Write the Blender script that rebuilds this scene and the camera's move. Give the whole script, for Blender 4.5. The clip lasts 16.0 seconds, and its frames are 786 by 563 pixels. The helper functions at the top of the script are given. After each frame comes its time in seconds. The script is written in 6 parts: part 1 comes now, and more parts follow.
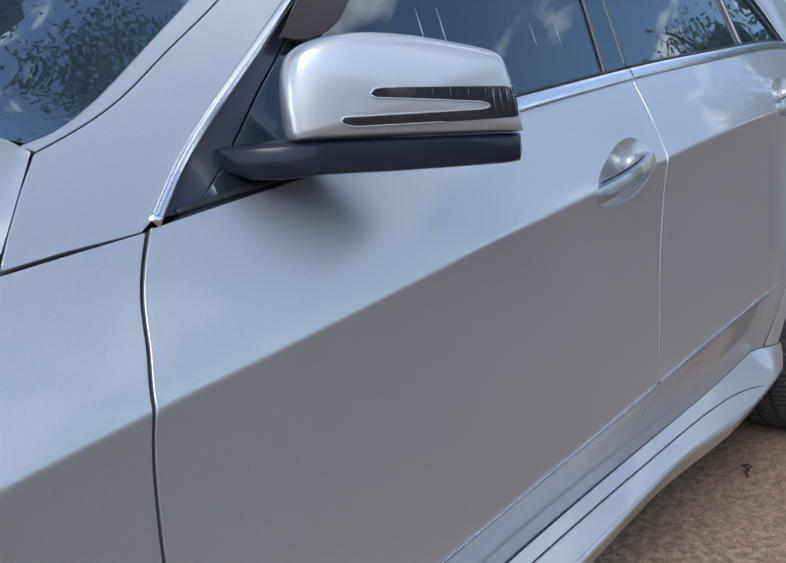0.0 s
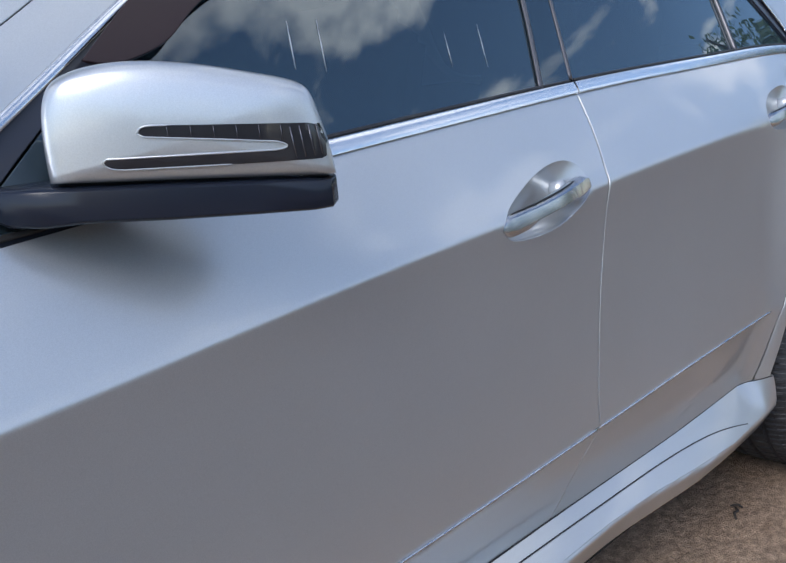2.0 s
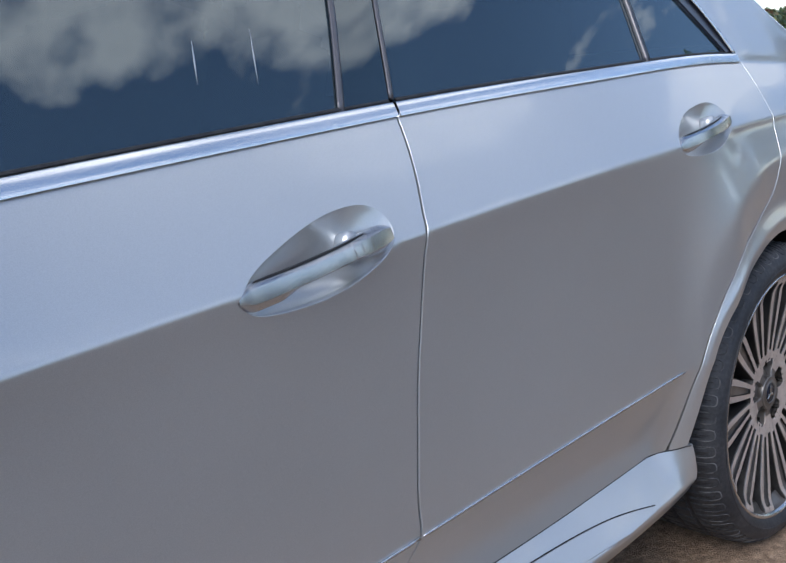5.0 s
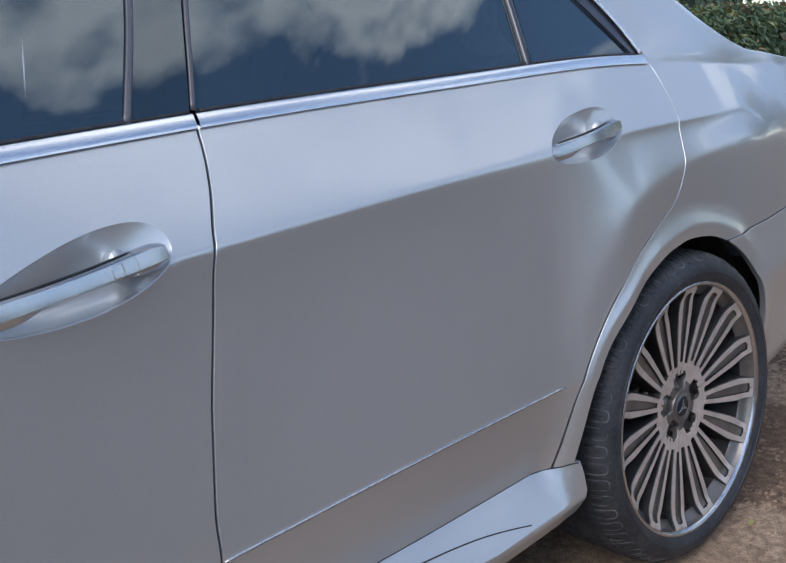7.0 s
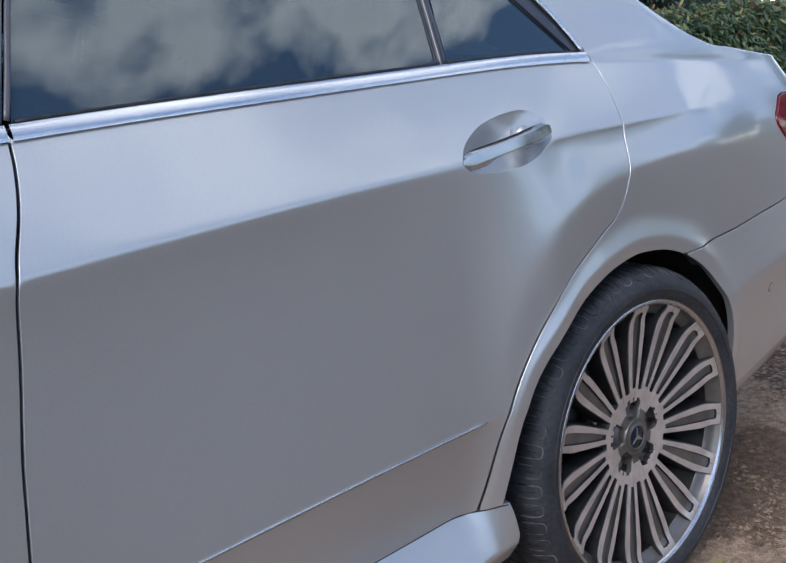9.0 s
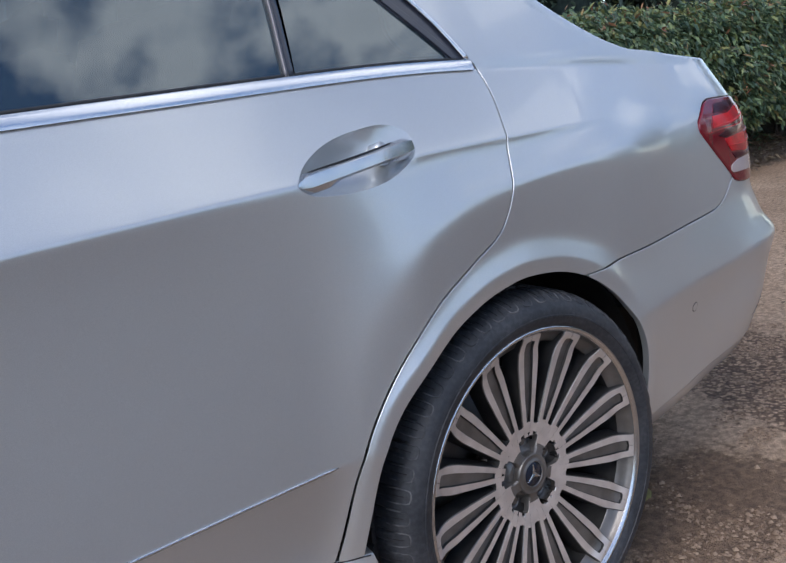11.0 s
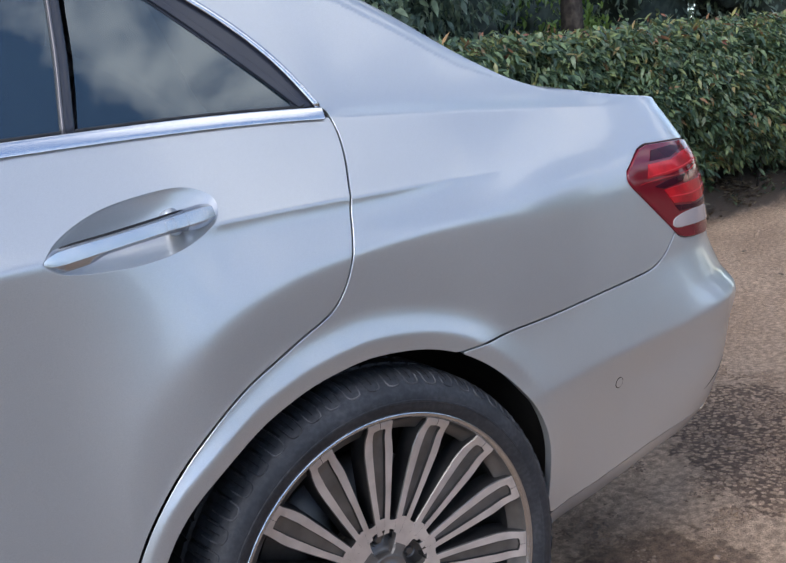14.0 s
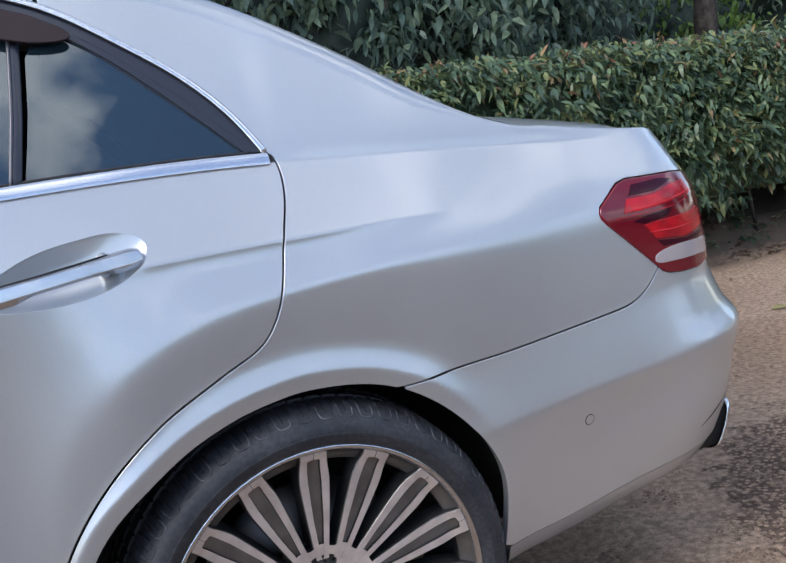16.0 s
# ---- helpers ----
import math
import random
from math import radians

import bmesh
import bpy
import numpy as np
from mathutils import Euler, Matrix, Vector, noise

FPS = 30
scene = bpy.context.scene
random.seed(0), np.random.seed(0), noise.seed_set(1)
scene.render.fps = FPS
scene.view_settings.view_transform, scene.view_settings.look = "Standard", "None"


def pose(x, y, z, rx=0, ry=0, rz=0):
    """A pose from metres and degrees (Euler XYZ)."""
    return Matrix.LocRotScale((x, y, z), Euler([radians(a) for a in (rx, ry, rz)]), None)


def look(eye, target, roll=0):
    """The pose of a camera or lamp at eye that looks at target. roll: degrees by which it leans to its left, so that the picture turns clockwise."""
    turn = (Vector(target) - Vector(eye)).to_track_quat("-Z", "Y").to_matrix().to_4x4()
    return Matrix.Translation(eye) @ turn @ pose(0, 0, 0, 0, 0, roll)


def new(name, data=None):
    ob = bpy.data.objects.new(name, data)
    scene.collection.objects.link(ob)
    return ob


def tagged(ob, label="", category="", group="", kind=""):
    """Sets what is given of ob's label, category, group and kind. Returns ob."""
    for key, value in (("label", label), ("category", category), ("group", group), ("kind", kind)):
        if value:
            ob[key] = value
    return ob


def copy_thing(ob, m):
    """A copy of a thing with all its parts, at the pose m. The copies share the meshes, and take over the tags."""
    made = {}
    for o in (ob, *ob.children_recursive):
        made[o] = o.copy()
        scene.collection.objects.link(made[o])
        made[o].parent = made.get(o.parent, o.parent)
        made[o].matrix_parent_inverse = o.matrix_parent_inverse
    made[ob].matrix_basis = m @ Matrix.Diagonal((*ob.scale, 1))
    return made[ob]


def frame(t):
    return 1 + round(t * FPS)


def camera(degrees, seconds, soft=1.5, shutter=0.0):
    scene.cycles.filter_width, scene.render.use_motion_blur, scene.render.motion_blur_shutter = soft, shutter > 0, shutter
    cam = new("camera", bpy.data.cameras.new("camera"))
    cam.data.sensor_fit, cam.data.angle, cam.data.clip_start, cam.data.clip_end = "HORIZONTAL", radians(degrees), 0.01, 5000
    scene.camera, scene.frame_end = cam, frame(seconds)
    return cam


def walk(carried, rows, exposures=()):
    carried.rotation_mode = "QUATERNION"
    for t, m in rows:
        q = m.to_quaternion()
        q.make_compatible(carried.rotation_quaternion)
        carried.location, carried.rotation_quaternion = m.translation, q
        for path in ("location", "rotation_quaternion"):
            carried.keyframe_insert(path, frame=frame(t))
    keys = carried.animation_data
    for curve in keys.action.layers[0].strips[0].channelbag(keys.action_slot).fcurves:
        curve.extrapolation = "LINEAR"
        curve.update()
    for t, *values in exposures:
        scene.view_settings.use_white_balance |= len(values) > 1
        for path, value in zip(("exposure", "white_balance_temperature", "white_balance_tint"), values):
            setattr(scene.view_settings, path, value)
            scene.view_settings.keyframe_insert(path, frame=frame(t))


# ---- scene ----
cam = camera(46.94, 16.0)
ROWS = [
    (0.0, 0.3296, -0.6648, 1.0674, 77.373, 6.086, -50.322),
    (0.5, 0.3764, -0.6641, 1.0733, 77.194, 5.938, -49.184),
    (1.0, 0.4507, -0.6842, 1.0801, 76.947, 5.736, -48.158),
    (1.5, 0.5232, -0.7252, 1.0802, 77.093, 5.794, -46.882),
    (2.0, 0.5950, -0.7656, 1.0822, 77.050, 5.683, -45.729),
    (2.5, 0.6629, -0.7995, 1.0817, 77.232, 5.962, -44.498),
    (3.0, 0.7228, -0.8184, 1.0731, 77.232, 6.066, -43.400),
    (3.5, 0.8030, -0.8056, 1.0668, 77.402, 6.138, -42.592),
    (4.0, 0.8869, -0.7836, 1.0706, 77.475, 5.970, -42.661),
    (4.5, 0.9629, -0.7625, 1.0731, 77.234, 5.249, -44.476),
    (7.0, 1.2790, -0.9400, 1.0630, 77.136, 5.608, -42.033),
    (7.5, 1.3316, -0.9584, 1.0555, 77.296, 5.851, -41.220),
    (8.0, 1.4034, -0.9495, 1.0442, 77.479, 6.099, -40.734),
    (10.5, 1.7151, -0.9833, 1.0290, 77.851, 7.194, -40.417),
    (11.0, 1.7997, -1.0151, 1.0230, 77.899, 7.236, -39.642),
    (11.5, 1.8831, -1.0660, 1.0327, 78.037, 7.265, -38.275),
    (12.0, 1.9531, -1.1140, 1.0635, 78.279, 6.920, -36.846),
    (12.5, 2.0135, -1.1447, 1.0642, 78.486, 6.597, -35.611),
    (13.0, 2.0835, -1.1266, 1.0514, 78.707, 6.615, -34.737),
    (13.5, 2.1819, -1.1021, 1.0464, 78.958, 6.681, -33.936),
    (14.0, 2.2412, -1.0950, 1.0445, 78.898, 6.842, -33.444),
    (14.5, 2.2850, -1.1196, 1.0463, 79.093, 7.101, -32.714),
    (15.0, 2.3714, -1.1779, 1.0501, 79.148, 7.426, -31.328),
    (15.5, 2.4577, -1.2361, 1.0472, 79.701, 7.814, -27.755),
    (16.0, 2.5219, -1.2979, 1.0671, 80.254, 7.721, -23.406),
]
walk(cam, [(t, pose(x, y, z, rx, ry, rz)) for t, x, y, z, rx, ry, rz in ROWS], exposures=[(0.0, 0.27, 6240, 13), (4.5, 0.28, 6230, 13), (7.0, 0.23, 6230, 13), (10.5, 0.27, 6250, 14), (13.0, 0.39, 6290, 14), (16.0, 0.58, 6340, 14)])

# ---- sky, sun ----
world = bpy.data.worlds.new("sky")
scene.world = world
world.use_nodes = True
wn, wl = world.node_tree.nodes, world.node_tree.links
back = wn["Background"]
back.inputs["Strength"].default_value = 0.158
sky = wn.new("ShaderNodeTexSky")
sky.sky_type, sky.sun_disc = "NISHITA", False
sky.sun_elevation, sky.sun_rotation = radians(41), radians(246)
sky.dust_density, sky.ozone_density = 0.3, 3.0
# broken cumulus, drawn on a flat layer high above
geo = wn.new("ShaderNodeNewGeometry")
sep = wn.new("ShaderNodeSeparateXYZ")
wl.new(geo.outputs["Normal"], sep.inputs[0])


def wmath(op, a, b):
    n = wn.new("ShaderNodeMath")
    n.operation = op
    for i, q in enumerate((a, b)):
        if isinstance(q, (int, float)):
            n.inputs[i].default_value = q
        else:
            wl.new(q, n.inputs[i])
    return n.outputs[0]


up = wmath("SUBTRACT", -0.12, wmath("ABSOLUTE", sep.outputs["Z"], 0))
com = wn.new("ShaderNodeCombineXYZ")
com.inputs[2].default_value = 13.642
wl.new(wmath("ADD", wmath("DIVIDE", sep.outputs["X"], up), 14.856), com.inputs[0])
wl.new(wmath("ADD", wmath("DIVIDE", sep.outputs["Y"], up), -17.914), com.inputs[1])
cloud = wn.new("ShaderNodeTexNoise")
cloud.inputs["Scale"].default_value, cloud.inputs["Detail"].default_value = 3.017, 9
cloud.inputs["Roughness"].default_value, cloud.inputs["Distortion"].default_value = 0.52, 0.0
wl.new(com.outputs[0], cloud.inputs["Vector"])
cover = wn.new("ShaderNodeValToRGB")
cover.color_ramp.elements[0].position, cover.color_ramp.elements[1].position = 0.52, 0.615
wl.new(cloud.outputs["Fac"], cover.inputs[0])
shade = wn.new("ShaderNodeValToRGB")
shade.color_ramp.elements[0].position, shade.color_ramp.elements[0].color = 0.5, (9.3, 9.55, 9.7, 1)
shade.color_ramp.elements[1].position, shade.color_ramp.elements[1].color = 0.78, (6.5, 6.7, 6.9, 1)
wl.new(cloud.outputs["Fac"], shade.inputs[0])
mixer = wn.new("ShaderNodeMix")
mixer.data_type = "RGBA"
wl.new(cover.outputs["Color"], mixer.inputs[0])
wl.new(sky.outputs[0], mixer.inputs[6])
wl.new(shade.outputs["Color"], mixer.inputs[7])
wl.new(mixer.outputs[2], back.inputs["Color"])

sun = new("sun", bpy.data.lights.new("sun", "SUN"))
sun.data.energy, sun.data.angle, sun.data.color = 1.5, radians(30), (1.0, 0.95, 0.87)
sun.matrix_world = look((0, 0, 0), (0.80, 0.35, -0.76))

# ---- materials ----
def material(name, colour, rough=0.5, metal=0.0, coat=0.0, spec=0.5, ior=1.5, trans=0.0, coat_rough=0.04):
    m = bpy.data.materials.new(name)
    m.use_nodes = True
    p = m.node_tree.nodes["Principled BSDF"]
    p.inputs["Base Color"].default_value = (*colour, 1)
    p.inputs["Roughness"].default_value = rough
    p.inputs["Metallic"].default_value = metal
    p.inputs["Coat Weight"].default_value = coat
    p.inputs["Coat Roughness"].default_value = coat_rough
    p.inputs["Specular IOR Level"].default_value = spec
    p.inputs["IOR"].default_value = ior
    p.inputs["Transmission Weight"].default_value = trans
    return m


def node(m, kind, **values):
    n = m.node_tree.nodes.new(kind)
    for k, q in values.items():
        n.inputs[k.replace("_", " ")].default_value = q
    return n


def join(m, a, b):
    m.node_tree.links.new(a, b)


def place_coords(m, scale=1.0):
    g = node(m, "ShaderNodeNewGeometry")
    if scale == 1.0:
        return g.outputs["Position"]
    q = m.node_tree.nodes.new("ShaderNodeVectorMath")
    q.operation = "SCALE"
    q.inputs["Scale"].default_value = scale
    join(m, g.outputs["Position"], q.inputs[0])
    return q.outputs[0]


def mottle(m, low, high, scale, detail=4.0, lo=0.35, hi=0.65, coords=None):
    """A colour that wanders between two, as output socket."""
    n = node(m, "ShaderNodeTexNoise", Scale=scale, Detail=detail)
    join(m, coords or place_coords(m), n.inputs["Vector"])
    r = m.node_tree.nodes.new("ShaderNodeValToRGB")
    r.color_ramp.elements[0].position, r.color_ramp.elements[0].color = lo, (*low, 1)
    r.color_ramp.elements[1].position, r.color_ramp.elements[1].color = hi, (*high, 1)
    join(m, n.outputs["Fac"], r.inputs[0])
    return r.outputs[0], n.outputs["Fac"]


def blend(m, fac, a, b, mode="MIX"):
    x = m.node_tree.nodes.new("ShaderNodeMix")
    x.data_type, x.blend_type = "RGBA", mode
    for i, q in ((0, fac), (6, a), (7, b)):
        if isinstance(q, (float, int)):
            x.inputs[i].default_value = q
        elif isinstance(q, tuple):
            x.inputs[i].default_value = (*q, 1)
        else:
            join(m, q, x.inputs[i])
    return x.outputs[2]


def bump(m, height, strength, distance=0.01):
    b = node(m, "ShaderNodeBump", Strength=strength, Distance=distance)
    join(m, height, b.inputs["Height"])
    join(m, b.outputs[0], m.node_tree.nodes["Principled BSDF"].inputs["Normal"])
    return b


def main(m):
    return m.node_tree.nodes["Principled BSDF"]


PAINT = material("silver metallic paint", (0.5, 0.52, 0.55), 0.35, 0.66, 0.8, coat_rough=0.03)
c, _ = mottle(PAINT, (0.525, 0.552, 0.560), (0.625, 0.652, 0.660), 900, 2.0)
dust, df = mottle(PAINT, (0.54, 0.555, 0.565), (0.60, 0.62, 0.64), 2.3, 5.0)
join(PAINT, blend(PAINT, 0.5, c, dust), main(PAINT).inputs["Base Color"])
rr = node(PAINT, "ShaderNodeMapRange")
rr.inputs[3].default_value, rr.inputs[4].default_value = 0.30, 0.36
join(PAINT, df, rr.inputs[0])
join(PAINT, rr.outputs[0], main(PAINT).inputs["Roughness"])

CHROME = material("satin bright trim", (0.84, 0.85, 0.86), 0.20, 1.0)
BRIGHT = material("satin handle plating", (0.58, 0.59, 0.61), 0.24, 1.0, 0.2)
BLACK = material("black gloss plastic", (0.012, 0.016, 0.028), 0.24, 0.0, 0.0, 0.4)
STREAK = material("dried water run", (0.45, 0.49, 0.53), 0.7)
GUIDE = material("satin grey guide", (0.15, 0.145, 0.155), 0.35, 0.7)
FRAME = material("satin black window frame", (0.024, 0.028, 0.042), 0.28, 0.0, 0.25)
SEAL = material("black rubber seal", (0.016, 0.016, 0.018), 0.55)
c, f = mottle(SEAL, (0.012, 0.012, 0.014), (0.03, 0.03, 0.03), 60)
join(SEAL, c, main(SEAL).inputs["Base Color"])
DARK = material("dark cavity coating", (0.01, 0.01, 0.011), 0.85)
c, f = mottle(DARK, (0.006, 0.006, 0.007), (0.016, 0.015, 0.014), 25)
join(DARK, c, main(DARK).inputs["Base Color"])
CABIN = material("dark cabin cloth", (0.015, 0.015, 0.018), 0.9)
SMOKE = material("smoked brown visor plastic", (0.030, 0.017, 0.019), 0.22, 0.0, 0.0, 0.3)


def tinted(name, tint, ior, film_amount=0.05):
    """Film-tinted glass: the sky on its face, little light through it."""
    m = bpy.data.materials.new(name)
    m.use_nodes = True
    nt = m.node_tree
    nt.nodes.remove(nt.nodes["Principled BSDF"])
    fres = nt.nodes.new("ShaderNodeFresnel")
    fres.inputs["IOR"].default_value = ior
    gl = nt.nodes.new("ShaderNodeBsdfGlossy")
    gl.inputs["Roughness"].default_value = 0.012
    gl.inputs["Color"].default_value = (0.88, 0.97, 1, 1)
    tr = nt.nodes.new("ShaderNodeBsdfTransparent")
    tr.inputs["Color"].default_value = (*tint, 1)
    mx = nt.nodes.new("ShaderNodeMixShader")
    nt.links.new(fres.outputs[0], mx.inputs[0])
    nt.links.new(tr.outputs[0], mx.inputs[1])
    nt.links.new(gl.outputs[0], mx.inputs[2])
    # thin dust film, its blue painted in as sheen that lifts the dark glass
    film = nt.nodes.new("ShaderNodeBsdfDiffuse")
    film.inputs["Color"].default_value = (0.26, 0.47, 0.62, 1)
    speck = nt.nodes.new("ShaderNodeTexNoise")
    speck.inputs["Scale"].default_value, speck.inputs["Detail"].default_value = 3.5, 8
    nt.links.new(nt.nodes.new("ShaderNodeNewGeometry").outputs["Position"], speck.inputs["Vector"])
    grade = nt.nodes.new("ShaderNodeMapRange")
    grade.inputs[3].default_value, grade.inputs[4].default_value = 0.5 * film_amount, 1.5 * film_amount
    nt.links.new(speck.outputs["Fac"], grade.inputs[0])
    dusty = nt.nodes.new("ShaderNodeMixShader")
    nt.links.new(grade.outputs[0], dusty.inputs[0])
    nt.links.new(mx.outputs[0], dusty.inputs[1])
    nt.links.new(film.outputs[0], dusty.inputs[2])
    nt.links.new(dusty.outputs[0], nt.nodes["Material Output"].inputs["Surface"])
    return m


GLASS = tinted("tinted window glass", (0.05, 0.075, 0.09), 2.15)
CLEAR = tinted("windscreen glass", (0.22, 0.26, 0.26), 2.3)
PIANO = tinted("polished black pillar", (0.004, 0.005, 0.007), 1.95, 0.045)
LENS = material("red lamp lens", (0.170, 0.003, 0.012), 0.14, 0.0, 0.5, 0.45, coat_rough=0.05)
LENS_LIT = material("bright red light guide", (0.50, 0.006, 0.014), 0.22, 0.0, 0.35, 0.3)
c, f = mottle(LENS_LIT, (0.34, 0.004, 0.012), (0.62, 0.008, 0.016), 26, 3.0)
join(LENS_LIT, c, main(LENS_LIT).inputs["Base Color"])
LENS_EDGE = material("pale red light guide edge", (0.60, 0.018, 0.026), 0.22, 0.0, 0.0, 0.25)
LENS_DARK = material("dark red lamp insert", (0.040, 0.002, 0.010), 0.16, 0.0, 0.0, 0.25)
LENS_WHITE = material("clear reversing lens", (0.52, 0.46, 0.46), 0.15, 0.2, 0.6)
IND_DARK = material("dark indicator lens", (0.03, 0.03, 0.035), 0.12, 0.1, 0.5)
IND_GREY = material("grey indicator reflector", (0.13, 0.13, 0.145), 0.25, 0.6)

RUBBER = material("worn tyre rubber", (0.022, 0.022, 0.023), 0.55)
c, f = mottle(RUBBER, (0.018, 0.021, 0.027), (0.036, 0.039, 0.046), 14, 8.0)
c2, f2 = mottle(RUBBER, (0.8, 0.8, 0.8), (1.6, 1.5, 1.4), 140, 3.0, 0.4, 0.75)
join(RUBBER, blend(RUBBER, 1.0, c, c2, "MULTIPLY"), main(RUBBER).inputs["Base Color"])
bump(RUBBER, f2, 0.25, 0.002)
DUSTY = material("dusty worn rubber edge", (0.09, 0.09, 0.095), 0.7)
c, f = mottle(DUSTY, (0.022, 0.024, 0.029), (0.14, 0.14, 0.145), 32, 5.0, 0.42, 0.62)
join(DUSTY, c, main(DUSTY).inputs["Base Color"])
MACHINED = material("machined alloy face", (0.62, 0.60, 0.58), 0.42, 0.62, 0.1)
c, f = mottle(MACHINED, (0.58, 0.525, 0.49), (0.72, 0.66, 0.62), 30, 6.0)
join(MACHINED, c, main(MACHINED).inputs["Base Color"])
GUNMETAL = material("dark grey wheel paint", (0.10, 0.10, 0.10), 0.42, 0.6, 0.3)
c, f = mottle(GUNMETAL, (0.125, 0.116, 0.108), (0.19, 0.178, 0.168), 22, 6.0)
join(GUNMETAL, c, main(GUNMETAL).inputs["Base Color"])
# wheel paint with the shade between the spokes put into its colour
BARREL = material("sooty inner rim paint", (0.03, 0.03, 0.032), 0.5, 0.4)
c, f = mottle(BARREL, (0.016, 0.016, 0.018), (0.045, 0.044, 0.043), 18, 6.0)
join(BARREL, c, main(BARREL).inputs["Base Color"])
BRAKE = material("worn brake steel", (0.20, 0.19, 0.18), 0.45, 0.9)

# earth: packed laterite with gravel, two damp dark patches and leaf litter tones
EARTH = material("packed brown earth", (0.3, 0.2, 0.13), 0.92)
pos = place_coords(EARTH)
base, f0 = mottle(EARTH, (0.39, 0.268, 0.180), (0.57, 0.418, 0.298), 0.9, 8.0, coords=pos)
grit, f1 = mottle(EARTH, (0.68, 0.66, 0.64), (1.2, 1.18, 1.15), 48, 6.0, 0.38, 0.62, coords=pos)
fine, f3 = mottle(EARTH, (0.72, 0.7, 0.68), (1.2, 1.2, 1.2), 260, 3.0, 0.35, 0.65, coords=pos)
col = blend(EARTH, 1.0, blend(EARTH, 1.0, base, grit, "MULTIPLY"), fine, "MULTIPLY")


def patch_mask(m, cx, cy, rx, ry, turn, ragged, scale):
    """1 inside a ragged oval on the ground, 0 outside."""
    mp = m.node_tree.nodes.new("ShaderNodeMapping")
    mp.vector_type = "TEXTURE"
    mp.inputs["Location"].default_value = (cx, cy, 0)
    mp.inputs["Rotation"].default_value = (0, 0, radians(turn))
    mp.inputs["Scale"].default_value = (rx, ry, 1000)
    join(m, place_coords(m), mp.inputs["Vector"])
    ln = m.node_tree.nodes.new("ShaderNodeVectorMath")
    ln.operation = "LENGTH"
    join(m, mp.outputs[0], ln.inputs[0])
    n = node(m, "ShaderNodeTexNoise", Scale=scale, Detail=8.0, Roughness=0.7)
    join(m, place_coords(m), n.inputs["Vector"])
    a = m.node_tree.nodes.new("ShaderNodeMath")
    a.operation = "MULTIPLY_ADD"
    join(m, n.outputs["Fac"], a.inputs[0])
    a.inputs[1].default_value = ragged
    join(m, ln.outputs["Value"], a.inputs[2])
    mr = node(m, "ShaderNodeMapRange")
    mr.inputs[1].default_value, mr.inputs[2].default_value = 0.95 + ragged * 0.5, 1.12 + ragged * 0.5
    mr.inputs[3].default_value, mr.inputs[4].default_value = 1.0, 0.0
    join(m, a.outputs[0], mr.inputs[0])
    return mr.outputs[0]


# ground out of view, toned for the flank's reflections: darker beside the car, paler beyond
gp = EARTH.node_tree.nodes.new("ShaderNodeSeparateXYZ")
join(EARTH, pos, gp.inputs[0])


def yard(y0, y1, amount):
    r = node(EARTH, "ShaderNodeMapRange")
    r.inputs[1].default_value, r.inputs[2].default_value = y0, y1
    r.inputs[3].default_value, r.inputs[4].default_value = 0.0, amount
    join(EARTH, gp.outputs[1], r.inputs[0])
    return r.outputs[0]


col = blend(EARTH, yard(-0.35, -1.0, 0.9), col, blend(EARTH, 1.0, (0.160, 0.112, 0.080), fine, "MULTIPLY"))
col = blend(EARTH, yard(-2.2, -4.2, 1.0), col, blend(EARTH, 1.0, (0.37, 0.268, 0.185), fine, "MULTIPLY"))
# dark garden soil on the bank under the hedge
bank = node(EARTH, "ShaderNodeMapRange")
bank.inputs[1].default_value, bank.inputs[2].default_value = 2.86, 2.93
edge_noise = node(EARTH, "ShaderNodeTexNoise", Scale=5.0, Detail=6.0)
join(EARTH, pos, edge_noise.inputs["Vector"])
wav = EARTH.node_tree.nodes.new("ShaderNodeMath")
wav.operation = "MULTIPLY_ADD"
join(EARTH, edge_noise.outputs["Fac"], wav.inputs[0])
wav.inputs[1].default_value = 0.25
join(EARTH, gp.outputs[1], wav.inputs[2])
shifted = EARTH.node_tree.nodes.new("ShaderNodeMath")
shifted.operation = "SUBTRACT"
join(EARTH, wav.outputs[0], shifted.inputs[0])
shifted.inputs[1].default_value = 0.125
join(EARTH, shifted.outputs[0], bank.inputs[0])
col = blend(EARTH, bank.outputs[0], col, blend(EARTH, 1.0, (0.165, 0.122, 0.09), fine, "MULTIPLY"))
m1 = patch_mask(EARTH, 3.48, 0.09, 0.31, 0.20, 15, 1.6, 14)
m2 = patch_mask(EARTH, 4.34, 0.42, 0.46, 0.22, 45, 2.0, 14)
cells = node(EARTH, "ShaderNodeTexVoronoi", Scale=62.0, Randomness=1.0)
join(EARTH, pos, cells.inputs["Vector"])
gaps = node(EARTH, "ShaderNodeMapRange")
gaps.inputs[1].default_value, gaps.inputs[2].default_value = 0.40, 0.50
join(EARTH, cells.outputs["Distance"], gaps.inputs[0])
